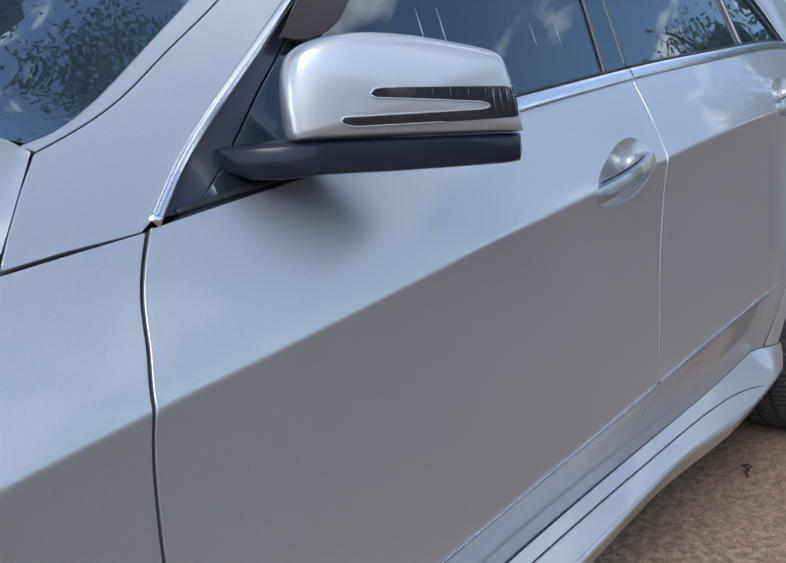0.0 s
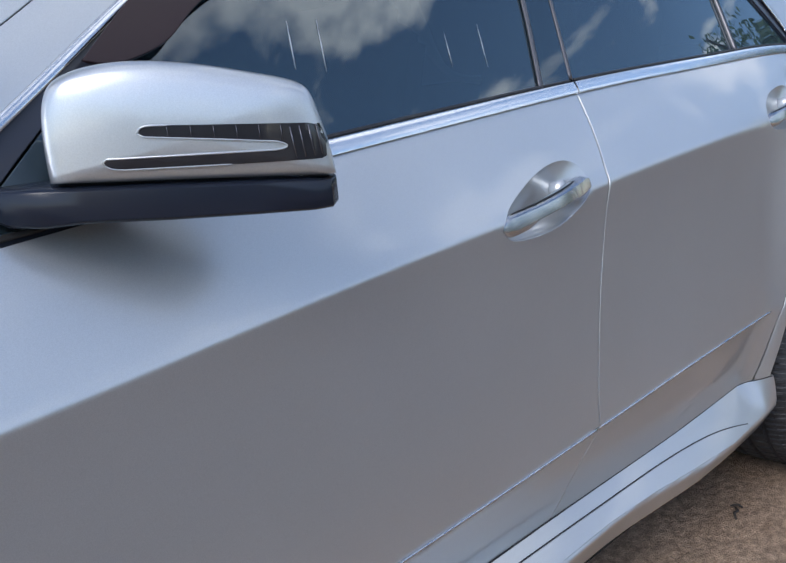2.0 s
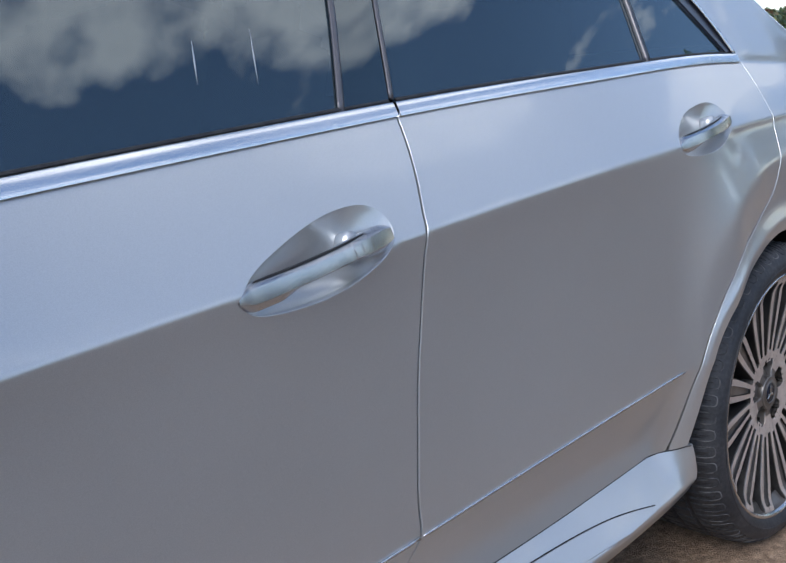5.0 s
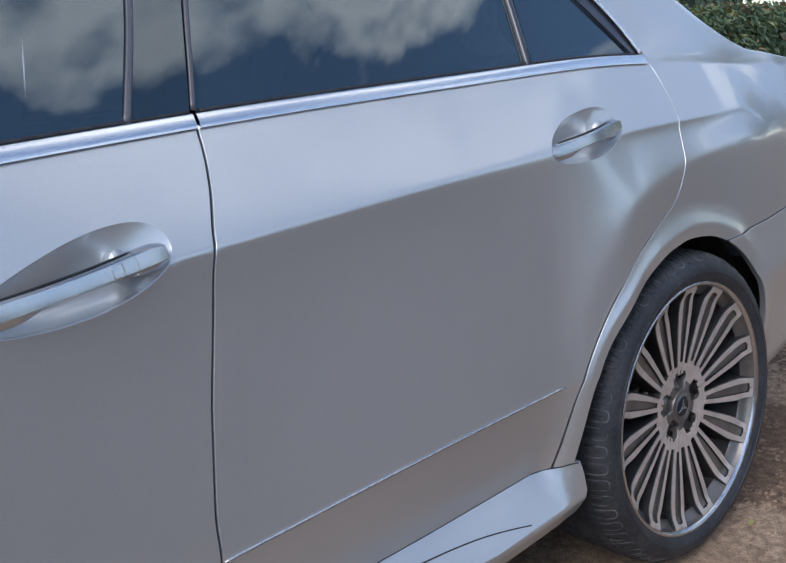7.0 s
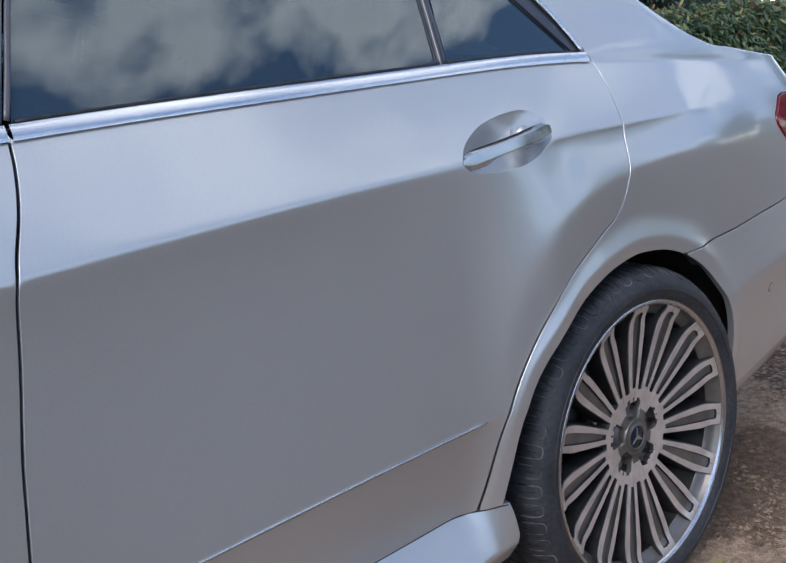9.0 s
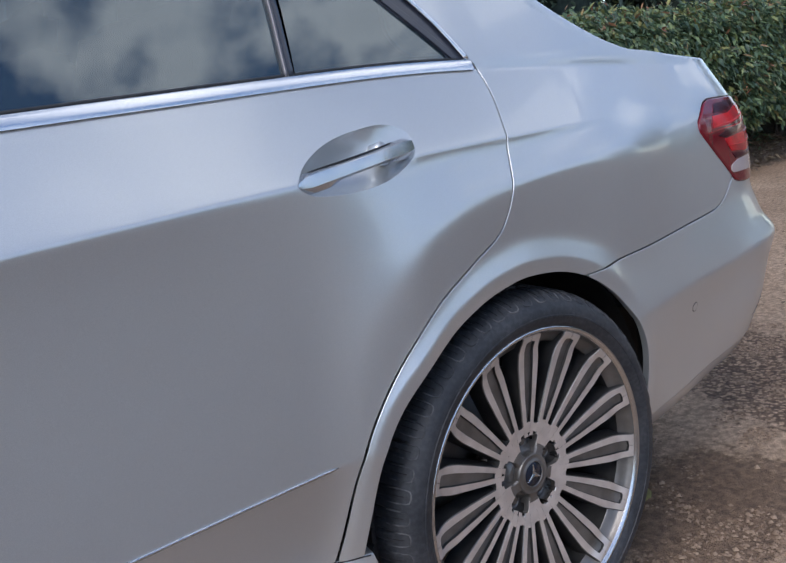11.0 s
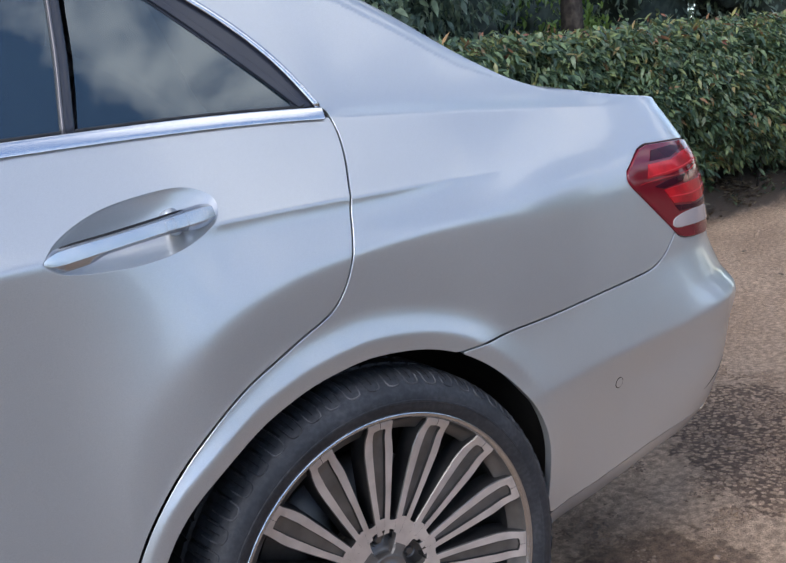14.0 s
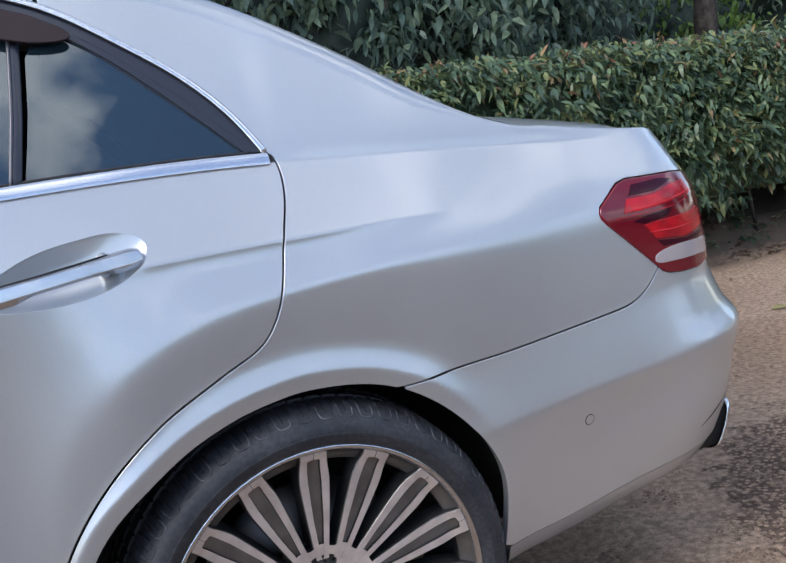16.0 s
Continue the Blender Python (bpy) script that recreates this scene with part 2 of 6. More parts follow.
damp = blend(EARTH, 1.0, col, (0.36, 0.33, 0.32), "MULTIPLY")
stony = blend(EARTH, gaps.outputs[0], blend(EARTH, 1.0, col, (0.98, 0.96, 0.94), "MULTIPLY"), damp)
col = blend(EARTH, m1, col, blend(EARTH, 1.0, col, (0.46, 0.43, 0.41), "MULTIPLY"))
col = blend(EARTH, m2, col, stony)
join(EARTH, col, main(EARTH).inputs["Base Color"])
hm = EARTH.node_tree.nodes.new("ShaderNodeMath")
hm.operation = "ADD"
join(EARTH, f1, hm.inputs[0])
join(EARTH, f3, hm.inputs[1])
bump(EARTH, hm.outputs[0], 0.8, 0.012)

STONE = material("gravel", (0.25, 0.19, 0.14), 0.9)
oi = node(STONE, "ShaderNodeNewGeometry")
rp = STONE.node_tree.nodes.new("ShaderNodeValToRGB")
rp.color_ramp.elements[0].color, rp.color_ramp.elements[1].color = (0.19, 0.125, 0.085, 1), (0.36, 0.255, 0.175, 1)
join(STONE, oi.outputs["Random Per Island"], rp.inputs[0])
join(STONE, rp.outputs[0], main(STONE).inputs["Base Color"])


def leaf_material(name, stops, rough=0.36, through_light=0.25):
    m = material(name, stops[0][1], rough, 0.0, 0.0, 0.45)
    g = node(m, "ShaderNodeNewGeometry")
    r = m.node_tree.nodes.new("ShaderNodeValToRGB")
    e = r.color_ramp.elements
    while len(e) < len(stops):
        e.new(0.5)
    for el, (p, cc) in zip(e, stops):
        el.position, el.color = p, (*cc, 1)
    join(m, g.outputs["Random Per Island"], r.inputs[0])
    n, f = mottle(m, (0.75, 0.75, 0.75), (1.25, 1.25, 1.2), 18)
    colour = blend(m, 1.0, r.outputs[0], n, "MULTIPLY")
    join(m, colour, main(m).inputs["Base Color"])
    tl = m.node_tree.nodes.new("ShaderNodeBsdfTranslucent")
    join(m, colour, tl.inputs["Color"])
    mx = m.node_tree.nodes.new("ShaderNodeMixShader")
    mx.inputs[0].default_value = through_light
    join(m, main(m).outputs[0], mx.inputs[1])
    join(m, tl.outputs[0], mx.inputs[2])
    join(m, mx.outputs[0], m.node_tree.nodes["Material Output"].inputs["Surface"])
    return m


LEAF = leaf_material("hedge leaves", [(0.0, (0.042, 0.080, 0.055)), (0.40, (0.092, 0.152, 0.088)), (0.78, (0.175, 0.245, 0.120)), (0.95, (0.25, 0.275, 0.105)), (1.0, (0.30, 0.17, 0.10))])
TREE_LEAF = leaf_material("tree leaves", [(0.0, (0.13, 0.20, 0.17)), (0.6, (0.22, 0.30, 0.23)), (1.0, (0.29, 0.38, 0.24))], 0.30, 0.45)
TIP_LEAF = leaf_material("reddish young hedge tips", [(0.0, (0.16, 0.21, 0.08)), (0.55, (0.27, 0.27, 0.10)), (0.75, (0.40, 0.22, 0.12)), (1.0, (0.30, 0.11, 0.08))])
LIME_LEAF = leaf_material("young shrub leaves", [(0.0, (0.10, 0.19, 0.04)), (1.0, (0.2, 0.30, 0.07))])
LITTER = leaf_material("dead leaves", [(0.0, (0.08, 0.05, 0.032)), (0.6, (0.18, 0.13, 0.085)), (1.0, (0.36, 0.29, 0.20))], 0.8, 0.1)
YELLOW_LEAF = leaf_material("yellowing fallen leaf", [(0.0, (0.30, 0.29, 0.10)), (1.0, (0.36, 0.33, 0.13))], 0.55, 0.15)
BARK = material("grey brown bark", (0.09, 0.07, 0.055), 0.9)
c, f = mottle(BARK, (0.022, 0.018, 0.016), (0.075, 0.062, 0.052), 16, 8.0)
join(BARK, c, main(BARK).inputs["Base Color"])
bump(BARK, f, 0.7, 0.02)


# ---- the shape of the car's side: x runs to the rear from the front axle, w is height, unrolled over the top ----
def curve(*knots):
    """A natural cubic spline through (x, y) knots, straight beyond its ends."""
    xs, ys = np.array(knots, float).T
    n, h = len(xs), np.diff(xs)
    m = np.eye(n)
    r = np.zeros(n)
    for i in range(1, n - 1):
        m[i, i - 1:i + 2] = h[i - 1], 2 * (h[i - 1] + h[i]), h[i]
        r[i] = 6 * ((ys[i + 1] - ys[i]) / h[i] - (ys[i] - ys[i - 1]) / h[i - 1])
    c = np.linalg.solve(m, r)

    def at(x):
        x = np.asarray(x, float)
        i = np.clip(np.searchsorted(xs, x) - 1, 0, n - 2)
        q = np.clip(x, xs[0], xs[-1])
        a, b = (xs[i + 1] - q), (q - xs[i])
        y = (c[i] * a ** 3 + c[i + 1] * b ** 3) / (6 * h[i]) + (ys[i] / h[i] - c[i] * h[i] / 6) * a + (ys[i + 1] / h[i] - c[i + 1] * h[i] / 6) * b
        lo, hi = (ys[1] - ys[0]) / h[0] - h[0] * c[1] / 6, (ys[-1] - ys[-2]) / h[-1] + h[-1] * c[-2] / 6
        return y + np.where(x < xs[0], (x - xs[0]) * lo, 0) + np.where(x > xs[-1], (x - xs[-1]) * hi, 0)
    return at


def ramp(x, a, b):
    t = np.clip((np.asarray(x, float) - a) / (b - a), 0, 1)
    return t * t * (3 - 2 * t)


def soft(x, r):
    """A ramp max(x, 0) whose knee is rounded over about r."""
    return 0.5 * (x + np.sqrt(x * x + r * r))


crease_y = curve((-0.8, -0.017), (0.2, -0.047), (0.71, -0.054), (1.1, -0.047), (1.515, -0.035), (1.8, -0.021), (2.46, 0.004), (2.9, 0.036), (3.3, 0.049), (3.7, 0.054))
crease_z = curve((-0.8, 0.704), (0.2, 0.771), (0.71, 0.828), (0.83, 0.8355), (1.018, 0.848), (1.15, 0.857), (1.347, 0.8685), (1.512, 0.8755), (1.803, 0.8875), (2.07, 0.8992), (2.3, 0.90688), (2.46, 0.911), (2.69, 0.919), (2.89, 0.92), (3.3, 0.921))
belt_z = curve((0.3, 0.923), (0.78, 0.966), (1.2, 0.995), (1.6, 1.01483), (2, 1.02967), (2.42, 1.0383), (2.87, 1.0385), (3, 1.031), (3.15, 1.022), (3.44, 1.002), (3.7, 0.985))
upper_slope = curve((-0.8, 0.6), (0.78, 0.44), (1.3, 0.52), (1.85, 0.6), (2.4, 0.7), (2.9, 0.72), (3.2, 0.68), (3.5, 0.6))
ridge_z = curve((2.5, 0.64), (2.55, 0.715), (2.59, 0.75), (2.646, 0.786), (2.71, 0.815), (2.79, 0.833), (2.877, 0.842), (3.06, 0.854), (3.25, 0.860), (3.48, 0.867), (3.9, 0.867))
trim_z = curve((0.7, 0.4915), (1.1, 0.4960), (1.4, 0.4980), (1.77, 0.5030), (2.06, 0.5110), (2.3, 0.5130), (2.47, 0.5115))
bumper_gap_z = curve((3.05, 0.640), (3.142, 0.655), (3.26, 0.6655), (3.39, 0.676), (3.52, 0.689), (3.9, 0.71))
bumper_ridge_z = curve((3.05, 0.536), (3.2, 0.544), (3.3165, 0.5530), (3.4867, 0.5640), (3.607, 0.5750), (3.722, 0.592), (3.80, 0.604), (3.90, 0.610))
top_z = curve((0.7, 1.25), (0.95, 1.30), (1.2, 1.37), (1.6, 1.44), (2.1, 1.455), (2.5, 1.425), (2.75, 1.372), (2.896, 1.3158), (3.0, 1.2596), (3.085, 1.2084), (3.146, 1.1683), (3.205, 1.1268), (3.26, 1.0913), (3.31, 1.0643), (3.345, 1.0511), (3.384, 1.0395), (3.43, 1.0334), (3.48, 1.0254), (3.535, 1.0172), (3.617, 1.0080), (3.70, 1.0020), (3.772, 0.9985), (3.95, 0.984))
ARCH_X, ARCH_Z = 2.845, 0.33
ARCH = ((2.478, 0.30), (2.487, 0.352), (2.503, 0.427), (2.527, 0.502), (2.571, 0.565), (2.626, 0.608), (2.698, 0.648), (2.775, 0.674), (2.832, 0.683), (2.877, 0.686),
        (2.935, 0.681), (2.975, 0.674), (3.037, 0.653), (3.115, 0.600), (3.178, 0.525), (3.210, 0.455), (3.214, 0.395), (3.207, 0.335), (3.200, 0.290))
arch_r = curve(*[((math.atan2(z - ARCH_Z, ARCH_X - x) + 1.6) % math.tau - 1.6, math.hypot(x - ARCH_X, z - ARCH_Z)) for x, z in ARCH])


def side_y(x, z):
    """How far in from the widest plane the side lies at x and height z."""
    x, z = np.broadcast_arrays(np.asarray(x, float), np.asarray(z, float))
    zc, a = crease_z(x), upper_slope(x)
    rear = ramp(x, 2.42, 2.76)
    k1 = a * (1 - rear) + 0.45 * a * rear * (1 - ramp(x, 2.85, 3.3))
    k2 = a - k1 + 0.12 * rear
    wide = 0.006 + 0.008 * (1 - ramp(x, 2.62, 2.9)) + 0.025 * (1 - ramp(x, 2.48, 2.64)) + 0.030 * ramp(x, 2.98, 3.45)
    y = crease_y(x) + a * (z - zc) + k1 * soft(zc - z, 0.004 + 0.012 * rear) + k2 * soft(ridge_z(np.maximum(x, 2.5)) - z, wide)
    # the flank fills out a little under the ridge and comes back above the wheel
    d, back = ridge_z(np.maximum(x, 2.5)) - z, ramp(x, 2.98, 3.16)
    fill = (1 - back) * 0.05 * (soft(d, wide) - 2 * soft(d - 0.08, 0.03) + soft(d - 0.16, 0.03)) + back * 0.06 * (soft(d, wide) - soft(d - 0.18, 0.02))
    y = y - rear * fill
    # behind the rear handle the crease runs out as a thin undercut line
    c = 0.8 * ramp(x, 2.60, 2.70) * (1 - ramp(x, 2.95, 3.25))
    y = y + c * (soft(zc - z, 0.0015) - soft(zc - 0.008 - z, 0.012))
    q = np.maximum(zc - z, 0)
    swell = rear + (ramp(x, 2.10, 2.64) - rear) * np.exp(-q / 0.2)  # the haunch begins early just under the crease
    y = y + 0.025 * (1 - np.exp(-q / 0.10)) * (1 - 0.9 * swell) - (0.0535 * q + 0.11 * soft(q - 0.41, 0.02)) * (1 - 0.9 * rear)
    # the front door's flank tucks in further towards its foot
    y = y + 0.135 * q * q * (1 - ramp(x, 1.30, 2.20))
    # belt: a little steeper glasshouse above it
    up = soft(z - belt_z(x), 0.004)
    y = y + up * (0.47 - a)
    # a thin shoulder line runs on behind the belt
    y = y - 0.42 * ramp(x, 2.88, 2.98) * (1 - ramp(x, 3.3, 3.62)) * (soft(z - belt_z(x), 0.003) - soft(z - belt_z(x) - 0.014, 0.014))
    # lower panel tucks under
    y = y + (1 - 0.5 * ramp(x, 2.40, 2.52)) * (1 - ramp(x, 2.7, 2.8)) * 0.50 * soft(trim_z(np.minimum(x, 2.5)) - z, 0.004)
    # flare round the rear wheel, carried on by the bumper
    r, th = np.hypot(x - ARCH_X, z - ARCH_Z), (np.arctan2(z - ARCH_Z, ARCH_X - x) + 1.6) % math.tau - 1.6
    e = r - arch_r(th)
    e0, high = 0.0345 + 0.0335 * ramp(th, 0.45, 1.35), ramp(th, 0.45, 1.2)
    d1 = (1.15 - 0.55 * high) * (soft(e0 - e, 0.004 + 0.010 * high) - (1.08 + 0.08 * high) * soft(0.0255 + 0.0025 * high - e, 0.004)) * ramp(x, 2.3, 2.5)
    zg, zk = bumper_gap_z(x), bumper_ridge_z(x)
    d2 = 0.30 * (soft(zg + 0.004 - z, 0.010) - soft(zk - z, 0.006)) * ramp(x, 3.02, 3.2)
    y = y - (d1 + soft(d2 - d1, 0.016))
    # front wheel flare
    rf = np.hypot(x, z - ARCH_Z)
    y = y - 0.02 * (1 - ramp(rf, 0.37, 0.45)) * (1 - ramp(x, 0.4, 0.5))
    # the quarter draws in between the wheel and the tail's corner
    y = y + (0.015 + 0.013 * ramp(z, 0.62, 0.86)) * ramp(x, 3.08, 3.42) * (1 - ramp(x, 3.52, 3.80))
    # the tail leans in above the lamps
    y = y + 0.14 * soft(z - 0.73, 0.05) * ramp(x, 3.45, 3.85)
    # the bumper stands out below the lamps
    y = y - 0.032 * ramp(x, 3.5, 3.88) * (1 - ramp(z, 0.555, 0.745))
    y = y - 0.017 * ramp(x, 3.58, 3.82) * (1 - ramp(z, 0.585, 0.645))
    # under its knee the bumper turns down
    y = y + (0.07 * soft(zk - z, 0.006) + 0.17 * (soft(zk - z, 0.004) - soft(zk - 0.06 - z, 0.02)) * ramp(x, 3.28, 3.50)) * ramp(x, 3.1, 3.3)
    # bumper pulls in towards its lower edge
    y = y + 0.25 * soft(0.44 - z, 0.03) * ramp(x, 3.42, 3.78) - 0.05 * soft(0.42 - z, 0.04) * ramp(x, 3.12, 3.4) * (1 - ramp(x, 3.55, 3.85))
    return y


# plan of the car's outline: straight flanks, rounded ends
_u = np.linspace(-2.0, 6.0, 8001)
_phi = np.interp(_u, [-2.0, -1.3, -0.95, -0.62, -0.3, 0.1, 3.45, 3.57, 3.68, 3.84, 4.02, 4.20, 6.0],
                 np.radians([-90, -88, -70, -38, -12, 0, 0, 4, 17, 48, 79, 88, 90]))
_w = np.hanning(181) / np.hanning(181).sum()
_phi = np.convolve(np.pad(_phi, 90, "edge"), _w, "valid")
_cx = np.concatenate([[0], np.cumsum(np.cos((_phi[1:] + _phi[:-1]) / 2)) * 0.001])
_cy = np.concatenate([[0], np.cumsum(np.sin((_phi[1:] + _phi[:-1]) / 2)) * 0.001])
_cx, _cy = _cx - np.interp(2.0, _u, _cx) + 2.0, _cy - np.interp(2.0, _u, _cy)
MID = 0.89     # the car's middle plane


def shell(u, w, depth=0.0):
    """Points of the body's side: u along the outline, w up it and over its top edge; depth: metres under the paint."""
    u, w = np.broadcast_arrays(np.asarray(u, float), np.asarray(w, float))
    ROUND = 0.045 - 0.039 * ramp(u, 3.14, 3.34)  # radius of the rolled top edge
    zt = top_z(np.clip(u, 0.7, 3.95)) + np.where(u < 0.7, 1.0, 0.0)
    z0 = zt - ROUND
    over = np.maximum(w - z0, 0)
    ang = np.minimum(over / ROUND, np.pi / 2)
    flat = np.maximum(over - ROUND * np.pi / 2, 0)
    zz = np.minimum(w, z0)
    y = side_y(u, zz)
    y = y + 0.47 * 0.5 * ROUND * np.sin(ang) + ROUND * (1 - np.cos(ang)) + flat
    z = zz + ROUND * np.sin(ang) + flat * 0.05
    y = y + depth
    px, py, ph = np.interp(u, _u, _cx), np.interp(u, _u, _cy), np.interp(u, _u, _phi)
    return np.stack([px - np.sin(ph) * y, py + np.cos(ph) * y, z], -1)


from mathutils.bvhtree import BVHTree
from mathutils import geometry

# ---- building tools ----
def mesh_object(name, verts, faces, mats, parent=None, label="", normals=None, picks=None, smooth=True, sharp=0):
    me = bpy.data.meshes.new(name)
    me.from_pydata([tuple(map(float, q)) for q in verts], [], [tuple(map(int, f)) for f in faces])
    for m in (mats if isinstance(mats, (list, tuple)) else [mats]):
        me.materials.append(m)
    if picks is not None:
        me.polygons.foreach_set("material_index", picks)
    me.polygons.foreach_set("use_smooth", [smooth] * len(me.polygons))
    me.validate()
    if sharp:
        me.set_sharp_from_angle(angle=radians(sharp))
    if normals is not None and len(normals) == len(me.vertices):
        me.normals_split_custom_set_from_vertices([tuple(map(float, q)) for q in normals])
    ob = new(name, me)
    if parent is not None:
        ob.parent = parent
        if parent.type == "EMPTY":
            ob.matrix_parent_inverse = Matrix.Translation(parent.location).inverted()
    if label:
        tagged(ob, label)
    return ob


def part(name, bm, mat, parent, label="", smooth=True):
    """Links a bmesh as one mesh object under a thing or a part."""
    bmesh.ops.recalc_face_normals(bm, faces=bm.faces)
    me = bpy.data.meshes.new(name)
    bm.to_mesh(me)
    bm.free()
    for m in (mat if isinstance(mat, (list, tuple)) else [mat]):
        me.materials.append(m)
    me.polygons.foreach_set("use_smooth", [smooth] * len(me.polygons))
    ob = new(name, me)
    if parent is not None:
        ob.parent = parent
        if parent.type == "EMPTY":
            ob.matrix_parent_inverse = Matrix.Translation(parent.location).inverted()
    if label:
        tagged(ob, label)
    return ob


def dense(points, step=0.012, closed=True):
    """Points along a polyline, at most step apart."""
    out = []
    n = len(points)
    for i in range(n if closed else n - 1):
        a, b = np.array(points[i], float), np.array(points[(i + 1) % n], float)
        k = max(1, int(math.ceil(np.hypot(*(b - a)) / step)))
        out += [tuple(a + (b - a) * j / k) for j in range(k)]
    if not closed:
        out.append(tuple(points[-1]))
    return out


def smooth_line(points, step=0.012):
    """A centripetal spline through points, sampled at about step."""
    p = np.array(points, float)
    d = np.concatenate([[0], np.cumsum(np.sqrt(np.hypot(*np.diff(p, axis=0).T)))])
    fx, fy = curve(*zip(d, p[:, 0])), curve(*zip(d, p[:, 1]))
    length = np.hypot(*np.diff(p, axis=0).T).sum()
    t = np.linspace(0, d[-1], max(len(points), int(length / step)) + 1)
    return list(zip(fx(t), fy(t)))


def area2(poly):
    x, y = np.array(poly).T
    return 0.5 * np.sum(x * np.roll(y, -1) - y * np.roll(x, -1))


def inset(poly, d):
    """The closed outline moved inwards by d (it runs counter-clockwise)."""
    p = np.array(poly)
    e = np.roll(p, -1, 0) - p
    n = np.stack([-e[:, 1], e[:, 0]], 1) / np.maximum(np.hypot(*e.T), 1e-9)[:, None]
    m = n + np.roll(n, 1, 0)
    m = m / np.maximum((m * m).sum(1), 0.7)[:, None] * 2
    return [tuple(q) for q in p + m * d]


def inside(poly, pts):
    x, y = np.array(poly).T
    px, py = pts[:, 0], pts[:, 1]
    out = np.zeros(len(pts), bool)
    j = len(x) - 1
    for i in range(len(x)):
        if y[i] != y[j]:
            hit = ((y[i] > py) != (y[j] > py)) & (px < (x[j] - x[i]) * (py - y[i]) / (y[j] - y[i]) + x[i])
            out ^= hit
        j = i
    return out


def clip_cell(poly, x0, x1, y0, y1):
    for axis, lim, keep in ((0, x0, 1), (0, x1, -1), (1, y0, 1), (1, y1, -1)):
        if not poly:
            return poly
        out = []
        a = poly[-1]
        da = (a[axis] - lim) * keep
        for b in poly:
            db = (b[axis] - lim) * keep
            if (da >= 0) != (db >= 0):
                t = da / (da - db)
                out.append((a[0] + (b[0] - a[0]) * t, a[1] + (b[1] - a[1]) * t))
            if db >= 0:
                out.append(b)
            a, da = b, db
        poly = out
    return poly


def grid_fill(poly, xs, ys):
    """Cuts the region inside an outline into cells of the grid: 2D points and faces."""
    xs, ys = np.asarray(xs), np.asarray(ys)
    gx, gy = np.meshgrid(xs, ys, indexing="ij")
    inn = inside(poly, np.stack([gx.ravel(), gy.ravel()], 1)).reshape(gx.shape)
    p = np.array(dense(poly, 0.002))
    ix, iy = np.searchsorted(xs, p[:, 0]) - 1, np.searchsorted(ys, p[:, 1]) - 1
    touched = set(zip(ix.tolist(), iy.tolist()))
    four = inn[:-1, :-1].astype(int) + inn[1:, :-1] + inn[:-1, 1:] + inn[1:, 1:]
    touched |= set(zip(*[q.tolist() for q in np.nonzero((four > 0) & (four < 4))]))
    ids, verts, faces = {}, [], []

    def vid(q):
        k = (round(q[0], 6), round(q[1], 6))
        if k not in ids:
            ids[k] = len(verts)
            verts.append(q)
        return ids[k]

    def cut(x0, x1, y0, y1, level):
        f = [vid(q) for q in clip_cell(list(poly), x0, x1, y0, y1)]
        f = [a for k, a in enumerate(f) if a != f[k - 1]]
        k = 0
        while len(f) > 2 and k < len(f):  # drop spikes
            if f[k - 1] == f[(k + 1) % len(f)]:
                f.pop(k)
                f.pop(k % len(f))
                k = 0
            else:
                k += 1
        if len(f) < 3:
            return
        if len(set(f)) == len(f):
            faces.append(f)
        elif level < 4:
            xm, ym = (x0 + x1) / 2, (y0 + y1) / 2
            for q in ((x0, xm, y0, ym), (xm, x1, y0, ym), (x0, xm, ym, y1), (xm, x1, ym, y1)):
                cut(*q, level + 1)
    for i in range(len(xs) - 1):
        for j in range(len(ys) - 1):
            if (i, j) in touched:
                cut(xs[i], xs[i + 1], ys[j], ys[j + 1], 0)
            elif inn[i, j] and inn[i + 1, j] and inn[i, j + 1] and inn[i + 1, j + 1]:
                faces.append([vid((xs[i], ys[j])), vid((xs[i + 1], ys[j])), vid((xs[i + 1], ys[j + 1])), vid((xs[i], ys[j + 1]))])
    return np.array(verts), faces


